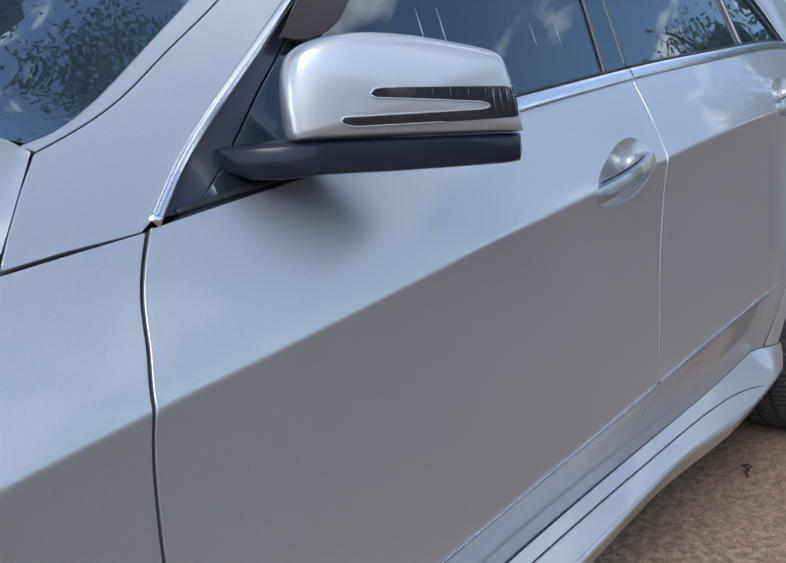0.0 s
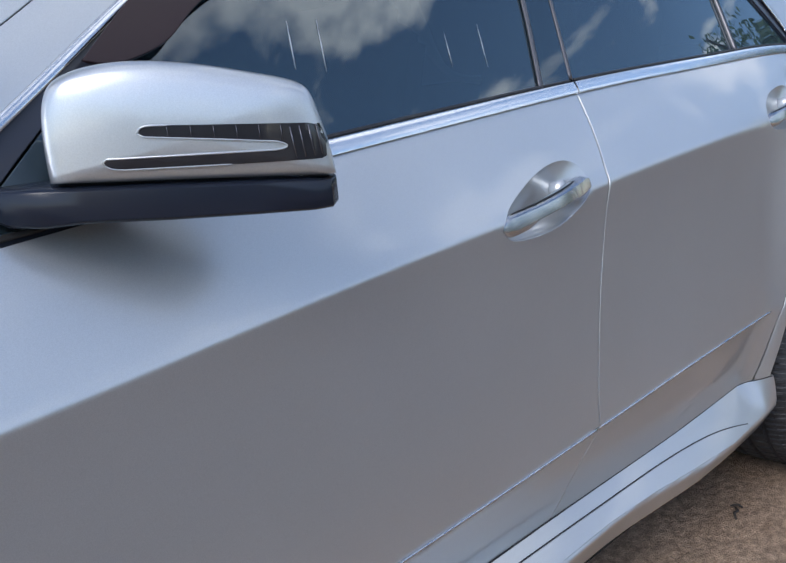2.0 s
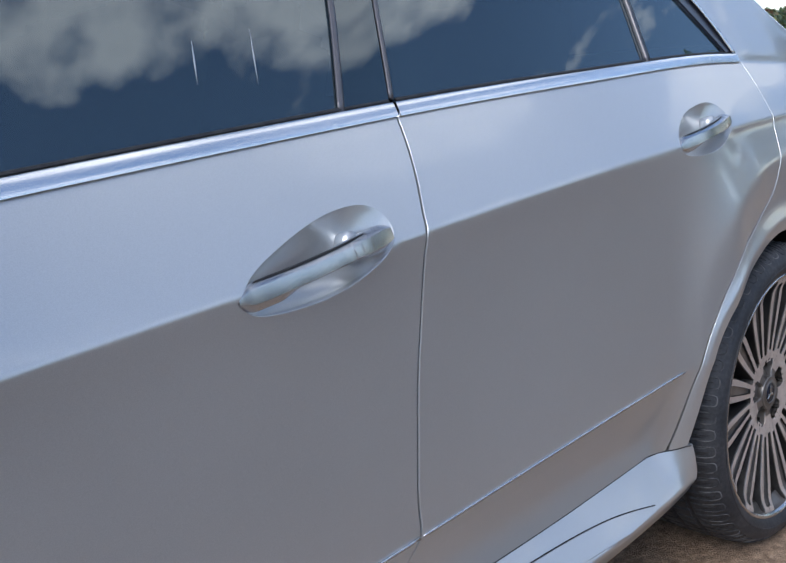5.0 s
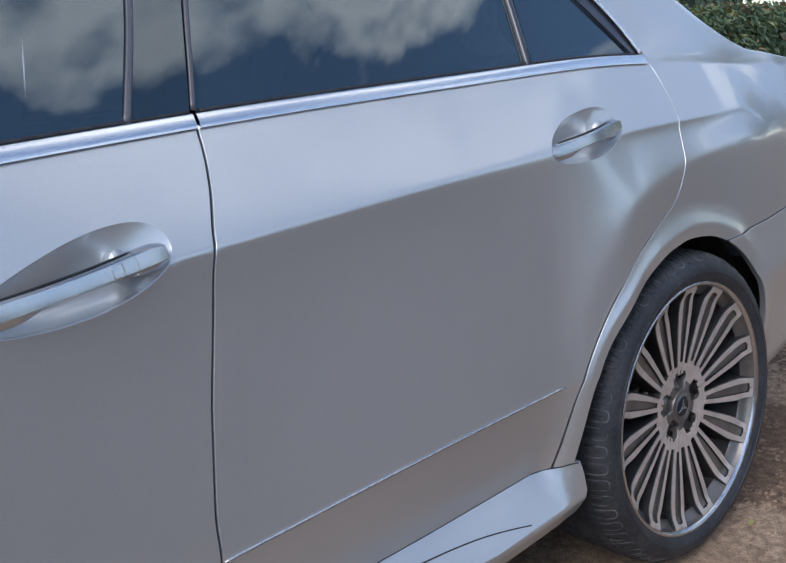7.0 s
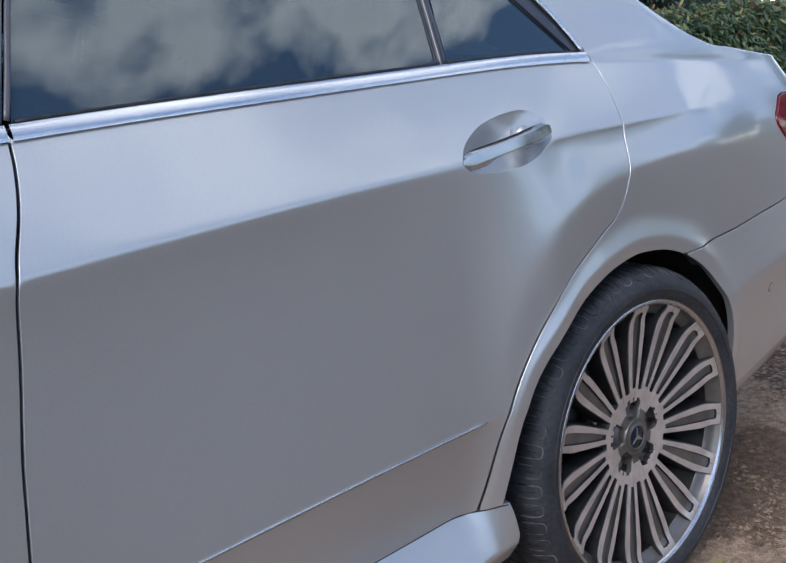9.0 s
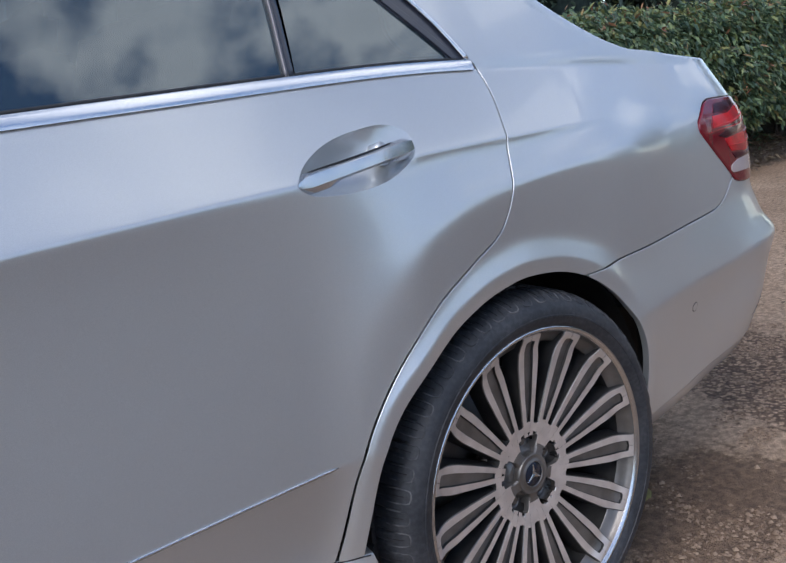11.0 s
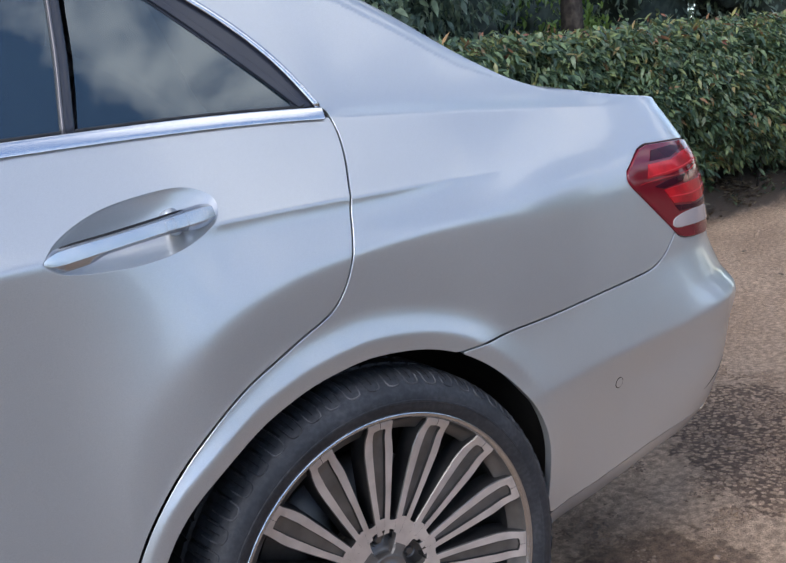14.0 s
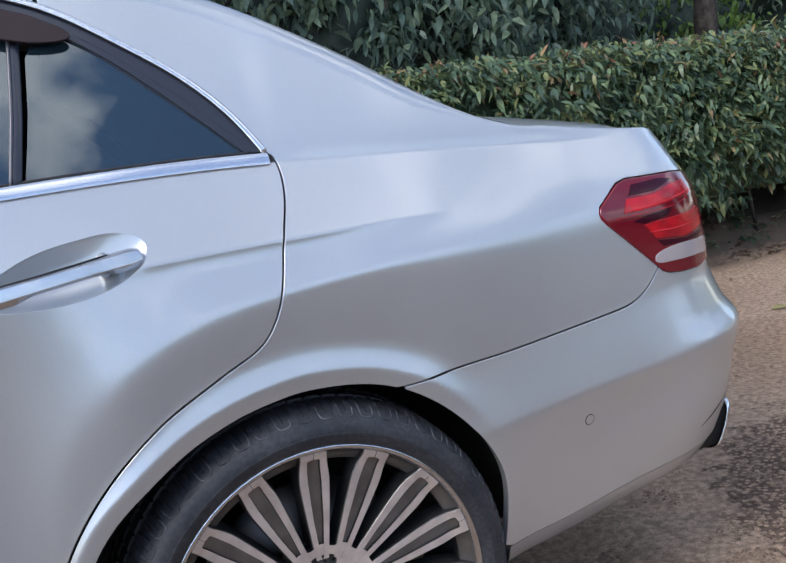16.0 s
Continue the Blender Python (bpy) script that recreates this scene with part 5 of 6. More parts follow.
SCREEN_EDGE = smooth_line([(0.700, 1.047), (0.736, 1.056), (0.787, 1.079), (0.854, 1.118), (0.949, 1.174), (1.08, 1.252), (1.28, 1.342), (1.50, 1.412)])
panel("windscreen_moulding", [(0.711, 1.041)] + PILLAR_IN[1:] + SCREEN_EDGE[::-1], PAINT, car, "painted windscreen edge", gap=0.0008, skirt=0.012, depth=0.001, follow=False)
TOP_IN = [(u, float(top_z(u)) + 0.055) for u in np.linspace(3.885, 2.62, 60)]
quarter = panel("quarter_panel", [q for q in ARCH_LINE if q[0] <= 3.037 and q[1] > 0.345] + BUMPER_GAP[1:] + LAMP_FRONT[1:] + [(3.7172, 0.9110), (3.782, 0.907), (3.885, 0.901)] + TOP_IN + [(2.62, 1.312)] + [q for q in CHROME_LINE if 2.62 < q[0] < 2.915] + R_GAP[1:], PAINT, car, "rear quarter panel in silver paint", gap=0.0026, step=0.0065, rows=0.003)

# tail lamp
ob = lamp = panel("tail_light", LAMP, LENS, car, "dark red wrap-around tail light", depth=-0.004, gap=0.002, skirt=0.02, follow=False, step=0.01, rows=0.01, lip=0.003)
for line, mat, lab in (([(3.5527, 0.8790), (3.6286, 0.8795), (3.6840, 0.8893), (3.7482, 0.8937), (3.7648, 0.8676), (3.6834, 0.8612), (3.6068, 0.8551), (3.5386, 0.8547)], LENS_LIT, "bright red light bar"),
                       ([(3.5851, 0.8272), (3.6459, 0.8300), (3.7383, 0.8329), (3.760, 0.838), (3.790, 0.830), (3.780, 0.802), (3.740, 0.795), (3.6916, 0.7912), (3.6113, 0.7990)], LENS_LIT, "bright red light bar"),
                       ([(3.5778, 0.9028), (3.6556, 0.9054), (3.7001, 0.8997), (3.6340, 0.8857), (3.5613, 0.8852)], LENS_DARK, "dark lamp insert"),
                       ([(3.5565, 0.8372), (3.5963, 0.8437), (3.6668, 0.8476), (3.6523, 0.8362), (3.5853, 0.8302)], LENS_DARK, "dark lamp insert"),
                       ([(3.6128, 0.7940), (3.7011, 0.7853), (3.768, 0.791), (3.780, 0.786), (3.7430, 0.7805), (3.6895, 0.7805), (3.6280, 0.7815)], LENS_DARK, "dark lamp insert"),
                       (smooth_line([(3.601, 0.757), (3.6036, 0.766), (3.6196, 0.7725), (3.6535, 0.7770), (3.7143, 0.7775), (3.775, 0.775), (3.815, 0.768), (3.815, 0.752), (3.7466, 0.7475), (3.6885, 0.7490), (3.6411, 0.7505), (3.6107, 0.7525), (3.601, 0.757)], 0.006)[:-1], LENS_WHITE, "clear reversing light")):
    panel("lamp_insert" if mat is LENS_DARK else "light_bar" if mat is LENS_LIT else "reversing_lens", line, mat, ob, lab, depth=-0.0052, gap=0.0, skirt=0.0015, follow=False, step=0.008, rows=0.008, lip=0.0006)
for line, mat, wide in (([(3.5438, 0.8573), (3.6167, 0.8594), (3.6851, 0.8655), (3.7460, 0.8722)], LENS_EDGE, 0.0030), ([(3.5922, 0.8125), (3.7035, 0.8095), (3.78, 0.820)], LENS_EDGE, 0.0034),
                        ([(3.5112, 0.8465), (3.5965, 0.8498), (3.6868, 0.8530), (3.75, 0.866)], LENS_LIT, 0.0012)):
    ribbon("guide_line", smooth_line(line, 0.01), mat, ob, "", width=wide, height=0.0006, depth=-0.0056, taper=0.1)

# bumper
bumper_foot = curve((3.214, 0.3110), (3.238, 0.3133), (3.3485, 0.3195), (3.4787, 0.3325), (3.6323, 0.3440), (3.737, 0.3575), (3.7815, 0.3650), (3.86, 0.3620))
rear_bumper = panel("rear_bumper", [q for q in ARCH_LINE if q[0] > 3.036 and q[1] > 0.318][::-1] + BUMPER_GAP[1:] + [(3.6215, 0.7358), (3.6406, 0.7292), (3.6796, 0.7248), (3.7439, 0.7230), (3.775, 0.727), (3.85, 0.728), (3.98, 0.745), (U_END, 0.72), (U_END, 0.43), (4.05, 0.385), (3.93, 0.372), (3.89, 0.352)] + [(u, float(bumper_foot(u))) for u in np.linspace(3.84, 3.222, 26)], PAINT, car, "rear bumper in silver paint", skirt=0.014, both=True, lip=0.0012, gap=0.0028, follow=False, step=0.009, rows=0.005)
# narrow chamfer along the bumper's lower edge
v, f = [], []
for i, u in enumerate(np.linspace(3.216, 3.86, 50)):
    w = float(bumper_foot(u))
    for dw, dep in ((0.001, 0.0006), (-0.003, 0.0014), (-0.029, 0.009), (-0.039, 0.018), (-0.042, 0.060)):
        v.append(tuple(shell(u, w + dw, dep)))
    if i:
        f += [(5 * i - 5 + k, 5 * i + k, 5 * i + k + 1, 5 * i - 4 + k) for k in range(4)]
mesh_object("bumper_chamfer", v, f, PAINT, rear_bumper, "shaded chamfer under the bumper")
SENSOR = [(3.407 + 0.0095 * math.cos(t), 0.500 + 0.0095 * math.sin(t)) for t in np.linspace(0, 2 * math.pi, 24)]
ribbon("parking_sensor_ring", SENSOR, SEAL, rear_bumper, "thin dark ring round a parking sensor", width=0.0026, height=0.0010, depth=0.0002)
panel("parking_sensor", SENSOR[:-1], PAINT, rear_bumper, "round painted parking sensor", depth=-0.0012, gap=0.001, skirt=0.002, follow=False, step=0.004, rows=0.004)
ribbon("bumper_slot", smooth_line([(3.708, 0.402), (3.733, 0.414), (3.764, 0.434), (3.800, 0.452)]), SEAL, rear_bumper, "dark bumper slot", width=0.006, height=0.001, depth=0.0, taper=0.6)
def exhaust_ring(yc, dx, grow):
    ring = []
    for t in np.linspace(0, 2 * math.pi, 36, endpoint=False):
        ca, sa = math.cos(t), math.sin(t)
        y, z = (0.112 + grow) * math.copysign(abs(ca) ** 0.4, ca), 0.316 + (0.060 + grow) * math.copysign(abs(sa) ** 0.4, sa)
        ring.append((3.912 + dx - 0.045 * max(0.0, (0.376 - z) / 0.12) ** 1.6, yc + y, z))
    return ring


for yc in (0.338, 2 * MID - 0.338):
    v, f = loft([exhaust_ring(yc, -0.010, -0.004), exhaust_ring(yc, -0.012, 0.0), exhaust_ring(yc, -0.004, 0.002), exhaust_ring(yc, 0.0, -0.002), exhaust_ring(yc, -0.006, -0.010)], False)
    trim = mesh_object("exhaust_trim", v, f, CHROME, rear_bumper, "bright metal exhaust surround")
    v, f = loft([exhaust_ring(yc, -0.11, -0.004), exhaust_ring(yc, -0.010, -0.005), exhaust_ring(yc, -0.03, -0.014), exhaust_ring(yc, -0.06, -0.05)])
    mesh_object("exhaust_opening", v, f, DARK, trim, "dark exhaust opening")

# boot, rear window, roof, bonnet, windscreen across the car
def across(name, us, near, crown, mat, label, cols=16, power=2.0, depth=0.0):
    """A sheet from the near edge to its mirror image, raised in the middle."""
    verts, faces = [], []
    for i, u in enumerate(us):
        e = shell(u, near(u), depth)
        for j in range(cols + 1):
            s = j / cols
            y = e[1] + (2 * MID - 2 * e[1]) * s
            verts.append((e[0], y, e[2] + crown(u) * (1 - abs(2 * s - 1) ** power)))
    n = cols + 1
    for i in range(len(us) - 1):
        for j in range(cols):
            a = i * n + j
            faces.append((a, a + n, a + n + 1, a + 1))
    return mesh_object(name, verts, faces, mat, car, label)


across("boot_lid", np.linspace(3.40, 3.955, 24), lambda u: float(top_z(u)) + 0.050, lambda u: 0.030 - 0.010 * float(ramp(u, 3.50, 3.90)), PAINT, "boot lid in silver paint", 60, 8.0)
across("rear_window", np.linspace(2.66, 3.41, 24), lambda u: float(top_z(u)) + 0.045, lambda u: 0.012, GLASS, "dark tinted rear window")
across("roof", np.linspace(1.46, 2.68, 30), lambda u: float(top_z(u)) + 0.05, lambda u: 0.035, PAINT, "roof in silver paint")
panel("roof_rail", [q for q in CHROME_LINE if 1.53 < q[0] < 2.62] + [(u, float(top_z(u)) + 0.055) for u in np.linspace(2.62, 1.5, 40)], PAINT, car, "roof edge in silver paint", follow=False)
other_side(bpy.data.objects["roof_rail"])
screen_w = curve(*SCREEN_EDGE[::3])
across("windscreen", np.linspace(0.705, 1.49, 30), lambda u: float(screen_w(u)), lambda u: 0.05 * (1 - float(ramp(u, 0.9, 1.6))) + 0.012, CLEAR, "windscreen with a dark edge", 24, 2.2)
hood_w = curve(*[q for q in HOOD_SEAM[::-4]])


def hood_edge(u):
    return float(hood_w(min(u, 0.642))) + max(0, (u - 0.642)) * 1.26


def build_bonnet():
    """Shoulders that roll up from the fenders to a crowned middle."""
    us = np.linspace(-0.66, 0.706, 50)
    verts, faces = [], []
    prof = [(0.0, 0.0), (0.004, 0.010), (0.010, 0.022), (0.022, 0.045), (0.045, 0.075), (0.08, 0.098), (0.13, 0.113), (0.2, 0.124), (0.35, 0.136), (0.5, 0.14)]
    prof = prof + [(1 - a, b) for a, b in prof[:-1][::-1]]
    for u in us:
        e = shell(u, hood_edge(u) + 0.003)
        k = 1 - float(ramp(u, 0.60, 0.706)) * 0.72 - 0.6 * (1 - float(ramp(u, -0.66, -0.2)))
        for s, h in prof:
            verts.append((e[0] + 0.10 * (1 - (2 * s - 1) ** 2) * (-1 if u < -0.3 else 0.0) * (1 - float(ramp(u, -0.66, -0.3))), e[1] + (2 * MID - 2 * e[1]) * s, e[2] + h * k))
    n = len(prof)
    for i in range(len(us) - 1):
        for j in range(n - 1):
            a = i * n + j
            faces.append((a, a + n, a + n + 1, a + 1))
    return mesh_object("bonnet", verts, faces, PAINT, car, "bonnet in silver paint")


build_bonnet()
BOW = float(_u[np.argmin(abs(_cy[:2000] - MID + 0.02))])  # where the outline meets the middle of the nose
panel("boot_face", [(4.005, 0.742), (U_END, 0.735), (U_END, 0.985), (3.95, 0.978), (3.887, 0.978), (3.887, 0.902), (3.98, 0.897), (4.003, 0.80)], PAINT, car, "upright rear face of the boot", both=True, follow=False, step=0.03, rows=0.02)
panel("headlight", [(-0.625, 0.775), (-0.615, 0.66), (-0.95, 0.62), (-1.10, 0.66), (-1.08, 0.735), (-0.85, 0.765)], LENS_WHITE, car, "clear headlight", follow=False, step=0.03, rows=0.02)
other_side(bpy.data.objects["headlight"])
panel("grille", [(-1.11, 0.735), (-1.13, 0.50), (BOW, 0.49), (BOW, 0.735)], BLACK, car, "black front grille", both=True, depth=0.01, follow=False, step=0.03, rows=0.02)
panel("front_bumper", [(-0.605, 0.36), (-0.605, 0.655), (-0.95, 0.612), (-1.12, 0.65), (-1.14, 0.49), (BOW, 0.48), (BOW, 0.24), (-1.2, 0.24), (-0.8, 0.27)], PAINT, car, "front bumper in silver paint", both=True, follow=False, step=0.03, rows=0.03)

# side skirt below the doors
def skirt_surface(u, w, depth=0.0):
    """The sill: slopes out from under the doors, then down."""
    u, w = np.broadcast_arrays(np.asarray(u, float), np.asarray(w, float))
    top = side_y(u, 0.352 + 0 * u) + 0.004
    y0, zb = crease_y(u) + 0.003, 0.303 - 0.027 * ramp(u, 1.80, 2.30)
    k = np.minimum((0.352 - w - soft(zb - w, 0.003)) / 0.065, 1.07)
    y = top + (y0 - top) * k + soft(zb - w, 0.003) * 0.60
    return np.stack([u, y + depth * 0.75, w - depth * 0.65 * np.where(w > zb, 1, 0)], -1)


SKIRT_END = [(2.500, 0.349), (2.508, 0.325), (2.516, 0.290), (2.512, 0.275), (2.500, 0.250)]
skirt = panel("side_skirt", [(0.42, 0.349)] + SKIRT_END + [(2.0, 0.240), (0.42, 0.240)], PAINT, car, "sloping side skirt in silver paint", surf=skirt_surface, follow=False, step=0.02, rows=0.006, skirt=0.05, gap=0.0, lip=0.003)
GROOVE = smooth_line([(0.60, 0.333), (1.1, 0.333), (1.375, 0.334), (1.685, 0.3315), (1.79, 0.330), (1.925, 0.3285), (2.07, 0.325), (2.235, 0.312), (2.350, 0.291)])
ribbon("skirt_groove", GROOVE, SEAL, skirt, "dark groove in the skirt", width=0.0018, height=0.0004, depth=-0.0003, surf=skirt_surface)
panel("skirt_pad", GROOVE + [(2.340, 0.282), (2.25, 0.281), (2.10, 0.290), (1.95, 0.300), (1.80, 0.306), (1.5, 0.307), (0.6, 0.307)], PAINT, skirt, "raised lower pad of the skirt", surf=skirt_surface, depth=-0.003, follow=False, step=0.02, rows=0.006, skirt=0.006, gap=0.002)
ribbon("skirt_seal", [(u, 0.3495) for u in np.linspace(0.7, 2.497, 60)], SEAL, skirt, "dark gap under the door", width=0.0026, height=0.0008, depth=-0.0004, surf=skirt_surface)

# dark body inside the gaps, wheel arches, floor
inner = [(-0.55, 0.36), (-0.42, 0.36)] + [(0.40 * math.cos(t), 0.33 + 0.40 * math.sin(t)) for t in np.linspace(math.pi - 0.08, 0.08, 20)] + [(0.42, 0.30), (2.44, 0.30)] + [(2.845 - 0.41 * math.cos(t) + 0.01, 0.33 + 0.40 * math.sin(t)) for t in np.linspace(0.0, math.pi, 30)] + [(3.27, 0.36), (3.95, 0.42), (3.95, 0.95)] + [(u, float(belt_z(min(u, 2.9))) - 0.01) for u in np.linspace(3.4, 0.78, 40)] + [(0.6, 0.94), (0.2, 0.90), (-0.55, 0.76)]
panel("inner_frame", inner, DARK, car, "dark inner body", depth=0.045, gap=0.0, skirt=0.0, follow=False, step=0.03, rows=0.03)
other_side(bpy.data.objects["inner_frame"])
for cx, name in ((2.845, "rear"), (0.0, "front")):
    rings = []
    for y in (0.075, 0.12, 0.34):
        rings.append([(cx + 0.015 - 0.41 * math.cos(t), y, 0.33 + 0.40 * math.sin(t)) for t in np.linspace(-0.06, math.pi + 0.06, 36)])
    m = 36
    v = [q for r in rings for q in r]
    f = [[k * m + i, k * m + i + 1, (k + 1) * m + i + 1, (k + 1) * m + i] for k in range(2) for i in range(m - 1)] + [list(range(2 * m, 3 * m))]
    liner = mesh_object("wheel_arch_liner", v, f, DARK, car, "dark wheel arch liner")
    other_side(liner)
bm = bmesh.new()
for x0, x1, y0, y1, z0, z1 in ((-0.7, 3.85, 0.36, 1.42, 0.20, 0.42), (0.45, 2.42, 0.06, 1.72, 0.21, 0.36), (0.75, 3.0, 0.2, 1.58, 0.36, 0.62)):
    bmesh.ops.create_cube(bm, size=1, matrix=Matrix.Translation(((x0 + x1) / 2, (y0 + y1) / 2, (z0 + z1) / 2)) @ Matrix.Diagonal((x1 - x0, y1 - y0, z1 - z0, 1)))
part("underbody", bm, DARK, car, "dark underbody", smooth=False)

# seats, dim behind the tinted glass
def build_seat(x, y):
    bm = bmesh.new()
    for cx, cz, sx, sy, sz, tilt in ((x, 0.66, 0.5, 0.46, 0.16, 5), (x + 0.27, 0.92, 0.14, 0.46, 0.58, 18), (x + 0.37, 1.24, 0.09, 0.24, 0.16, 12)):
        bmesh.ops.create_cube(bm, size=1, matrix=pose(cx, y, cz, 0, tilt, 0) @ Matrix.Diagonal((sx, sy, sz, 1)))
    bmesh.ops.bevel(bm, geom=bm.edges[:], offset=0.035, segments=2, affect="EDGES")
    part("seat", bm, CABIN, car, "dark cabin seat")


for sx, sy in ((1.35, 0.52), (1.35, 1.26), (2.2, 0.52), (2.2, 1.26)):
    build_seat(sx, sy)


# ---- wheels ----
HUB_Y, WHEEL_R, RIM_R = 0.0, 0.331, 0.267


def face_depth(r):
    """How far the spoke face lies in from the rim's edge."""
    return 0.010 + 0.028 * (1 - min(1.0, r / 0.25)) ** 0.8 - 0.007 * float(ramp(r, 0.228, 0.257))


def spoke_half(r):
    """Half the spoke's width."""
    return float(np.interp(r, SPOKE_R, SPOKE_W))


SPOKE_R, SPOKE_W = (0.055, 0.08, 0.10, 0.14, 0.16, 0.203, 0.216, 0.247, 0.258), (0.0088, 0.0114, 0.0138, 0.0182, 0.0204, 0.0243, 0.0243, 0.0214, 0.0214)


def build_spoke():
    """One of the twin-bladed spokes: bright machined rim round a dark pocket, with deep flanks."""
    rs = list(np.concatenate([np.linspace(0.070, 0.090, 4), np.linspace(0.095, 0.206, 12), [0.212, 0.22, 0.228, 0.236, 0.241, 0.2435, 0.245, 0.2465, 0.252, 0.257]]))
    verts, faces, picks = [], [], []

    def rows(off, drop):
        b = len(verts)
        for r in rs:
            h = max(0.0004, spoke_half(r) - off(r))
            for s in (-1, 1):
                verts.append((s * h, face_depth(r) + drop, r))
        return b

    def pocket(r):
        wide = float(np.interp(r, (0.072, 0.077, 0.14, 0.206, 0.2415), (0, 0.0026, 0.0082, 0.0112, 0.0106)))
        return spoke_half(r) - wide * max(0.0, 1 - max(0.0, (r - 0.2415) / 0.005) ** 3) ** 0.4
    a = rows(lambda r: 0.0, 0.0)
    e = rows(lambda r: -0.0012, 0.0016)
    s = rows(lambda r: -0.004, 0.036)
    i0 = rows(pocket, 0.0)
    i1 = rows(lambda r: pocket(r) + 0.0010, 0.005)
    n = len(rs)
    for k in range(n - 1):
        for t in (0, 1):
            p = 2 * k + t
            q = p + 2
            pair = ((a, i0, 0), (e, a, 1), (s, e, 2), (i0, i1, 2))
            for x, y, m in pair:
                f = [x + p, x + q, y + q, y + p]
                faces.append(f if t else f[::-1])
                picks.append(m)
        faces.append([i1 + 2 * k, i1 + 2 * k + 1, i1 + 2 * k + 3, i1 + 2 * k + 2])
        picks.append(1)
    me = mesh_object("spoke", verts, faces, [MACHINED, GUNMETAL, BARREL], picks=picks, smooth=False)
    return me


def build_wheel():
    w = empty("wheel", 0, 0, 0)
    w.parent = car
    # tyre with tread blocks
    prof = [(0.262, 0.004), (0.269, -0.004), (0.276, -0.0085), (0.284, -0.0105), (0.2845, -0.0118), (0.2875, -0.0118), (0.288, -0.0108), (0.296, -0.010), (0.306, -0.005), (0.314, 0.003), (0.3205, 0.013), (0.3255, 0.026), (0.3285, 0.042), (0.3295, 0.060), (0.3235, 0.062), (0.3235, 0.070), (0.330, 0.072), (0.331, 0.105), (0.3235, 0.107), (0.3235, 0.117), (0.331, 0.119), (0.331, 0.150), (0.3235, 0.152), (0.3235, 0.162), (0.330, 0.164), (0.3285, 0.20), (0.322, 0.222), (0.305, 0.238), (0.27, 0.235)]

    def tread(i, k):
        if i in (11, 12, 13) and k % 5 == 0:
            return -0.0028 if k % 10 else -0.004
        if i in (16, 17, 20, 21, 24, 25) and k % 8 == 2:
            return -0.004
        return 0.0
    v, f = spin(prof, 576, tread)
    mesh_object("tyre", v, f, RUBBER, w, "worn black low-profile tyre", sharp=28)
    # raised outlines of the shoulder blocks
    ps = np.array(prof[7:14])
    arc = np.concatenate([[0], np.cumsum(np.hypot(*np.diff(ps, axis=0).T))])

    def on_tyre(d, a, up=0.0):
        r, y = np.interp(d, arc, ps[:, 0]) + up * 0.5, np.interp(d, arc, ps[:, 1]) - up * 0.8
        return (r * math.sin(a), y, r * math.cos(a))
    bend = [(0.058, -1), (0.036, -1.05), (0.024, -1.0), (0.019, -0.82), (0.017, -0.45), (0.0165, 0), (0.017, 0.45), (0.019, 0.82), (0.024, 1.0), (0.036, 1.05), (0.058, 1)]
    v, f = tube_points([on_tyre(d, 0.034 * h, 0.0002) for d, h in bend], [0.0013] * len(bend), 5)
    block = mesh_object("shoulder_block", v, f, DUSTY, w)
    v, f = tube_points([on_tyre(d, 0.0, 0.0) for d in (0.028, 0.040, 0.058)], [0.0009] * 3, 5)
    bar = mesh_object("shoulder_slit", v, f, DARK, w)
    for k in range(58):
        for first in (block, bar):
            ob = first if k == 0 else new(first.name.split(".")[0], first.data)
            ob.parent = w
            ob.matrix_basis = pose(0, 0, 0, 0, 360 / 58 * k, 0)
    # rim: lip, well and barrel
    lip = [(0.2685, 0.004), (0.2684, 0.0005), (0.2672, -0.0026), (0.2650, -0.0040), (0.2620, -0.0034), (0.2595, -0.0006), (0.2575, 0.0022)]
    v, f = spin(lip, 160)
    mesh_object("rim_lip", v, f, BRIGHT, w, "bright machined rim edge")
    step = [(0.2575, 0.0022), (0.2566, 0.0045), (0.2550, 0.0100), (0.2520, 0.0145), (0.2450, 0.0195), (0.2390, 0.0235), (0.2375, 0.0260)]
    v, f = spin(step, 120)
    mesh_object("rim_step", v, f, GUNMETAL, w, "dark grey step inside the rim edge")
    well = [(0.2375, 0.0260), (0.2375, 0.0300), (0.2400, 0.060), (0.2250, 0.085), (0.2250, 0.15), (0.246, 0.19), (0.262, 0.215)]
    v, f = spin(well, 120)
    mesh_object("rim_barrel", v, f, BARREL, w, "dark grey rim barrel")
    # hub with bolt hollows
    hub = [(0.0, 0.046), (0.034, 0.046), (0.038, 0.040), (0.043, 0.0450), (0.050, 0.053), (0.066, 0.055), (0.078, 0.051), (0.086, 0.040), (0.086, 0.085)]

    v, f = spin(hub, 100)
    mesh_object("hub", v, f, GUNMETAL, w, "dark grey wheel centre")
    # machined plate that joins the spokes, cut out round the bolts
    v, f, n = [], [], 200
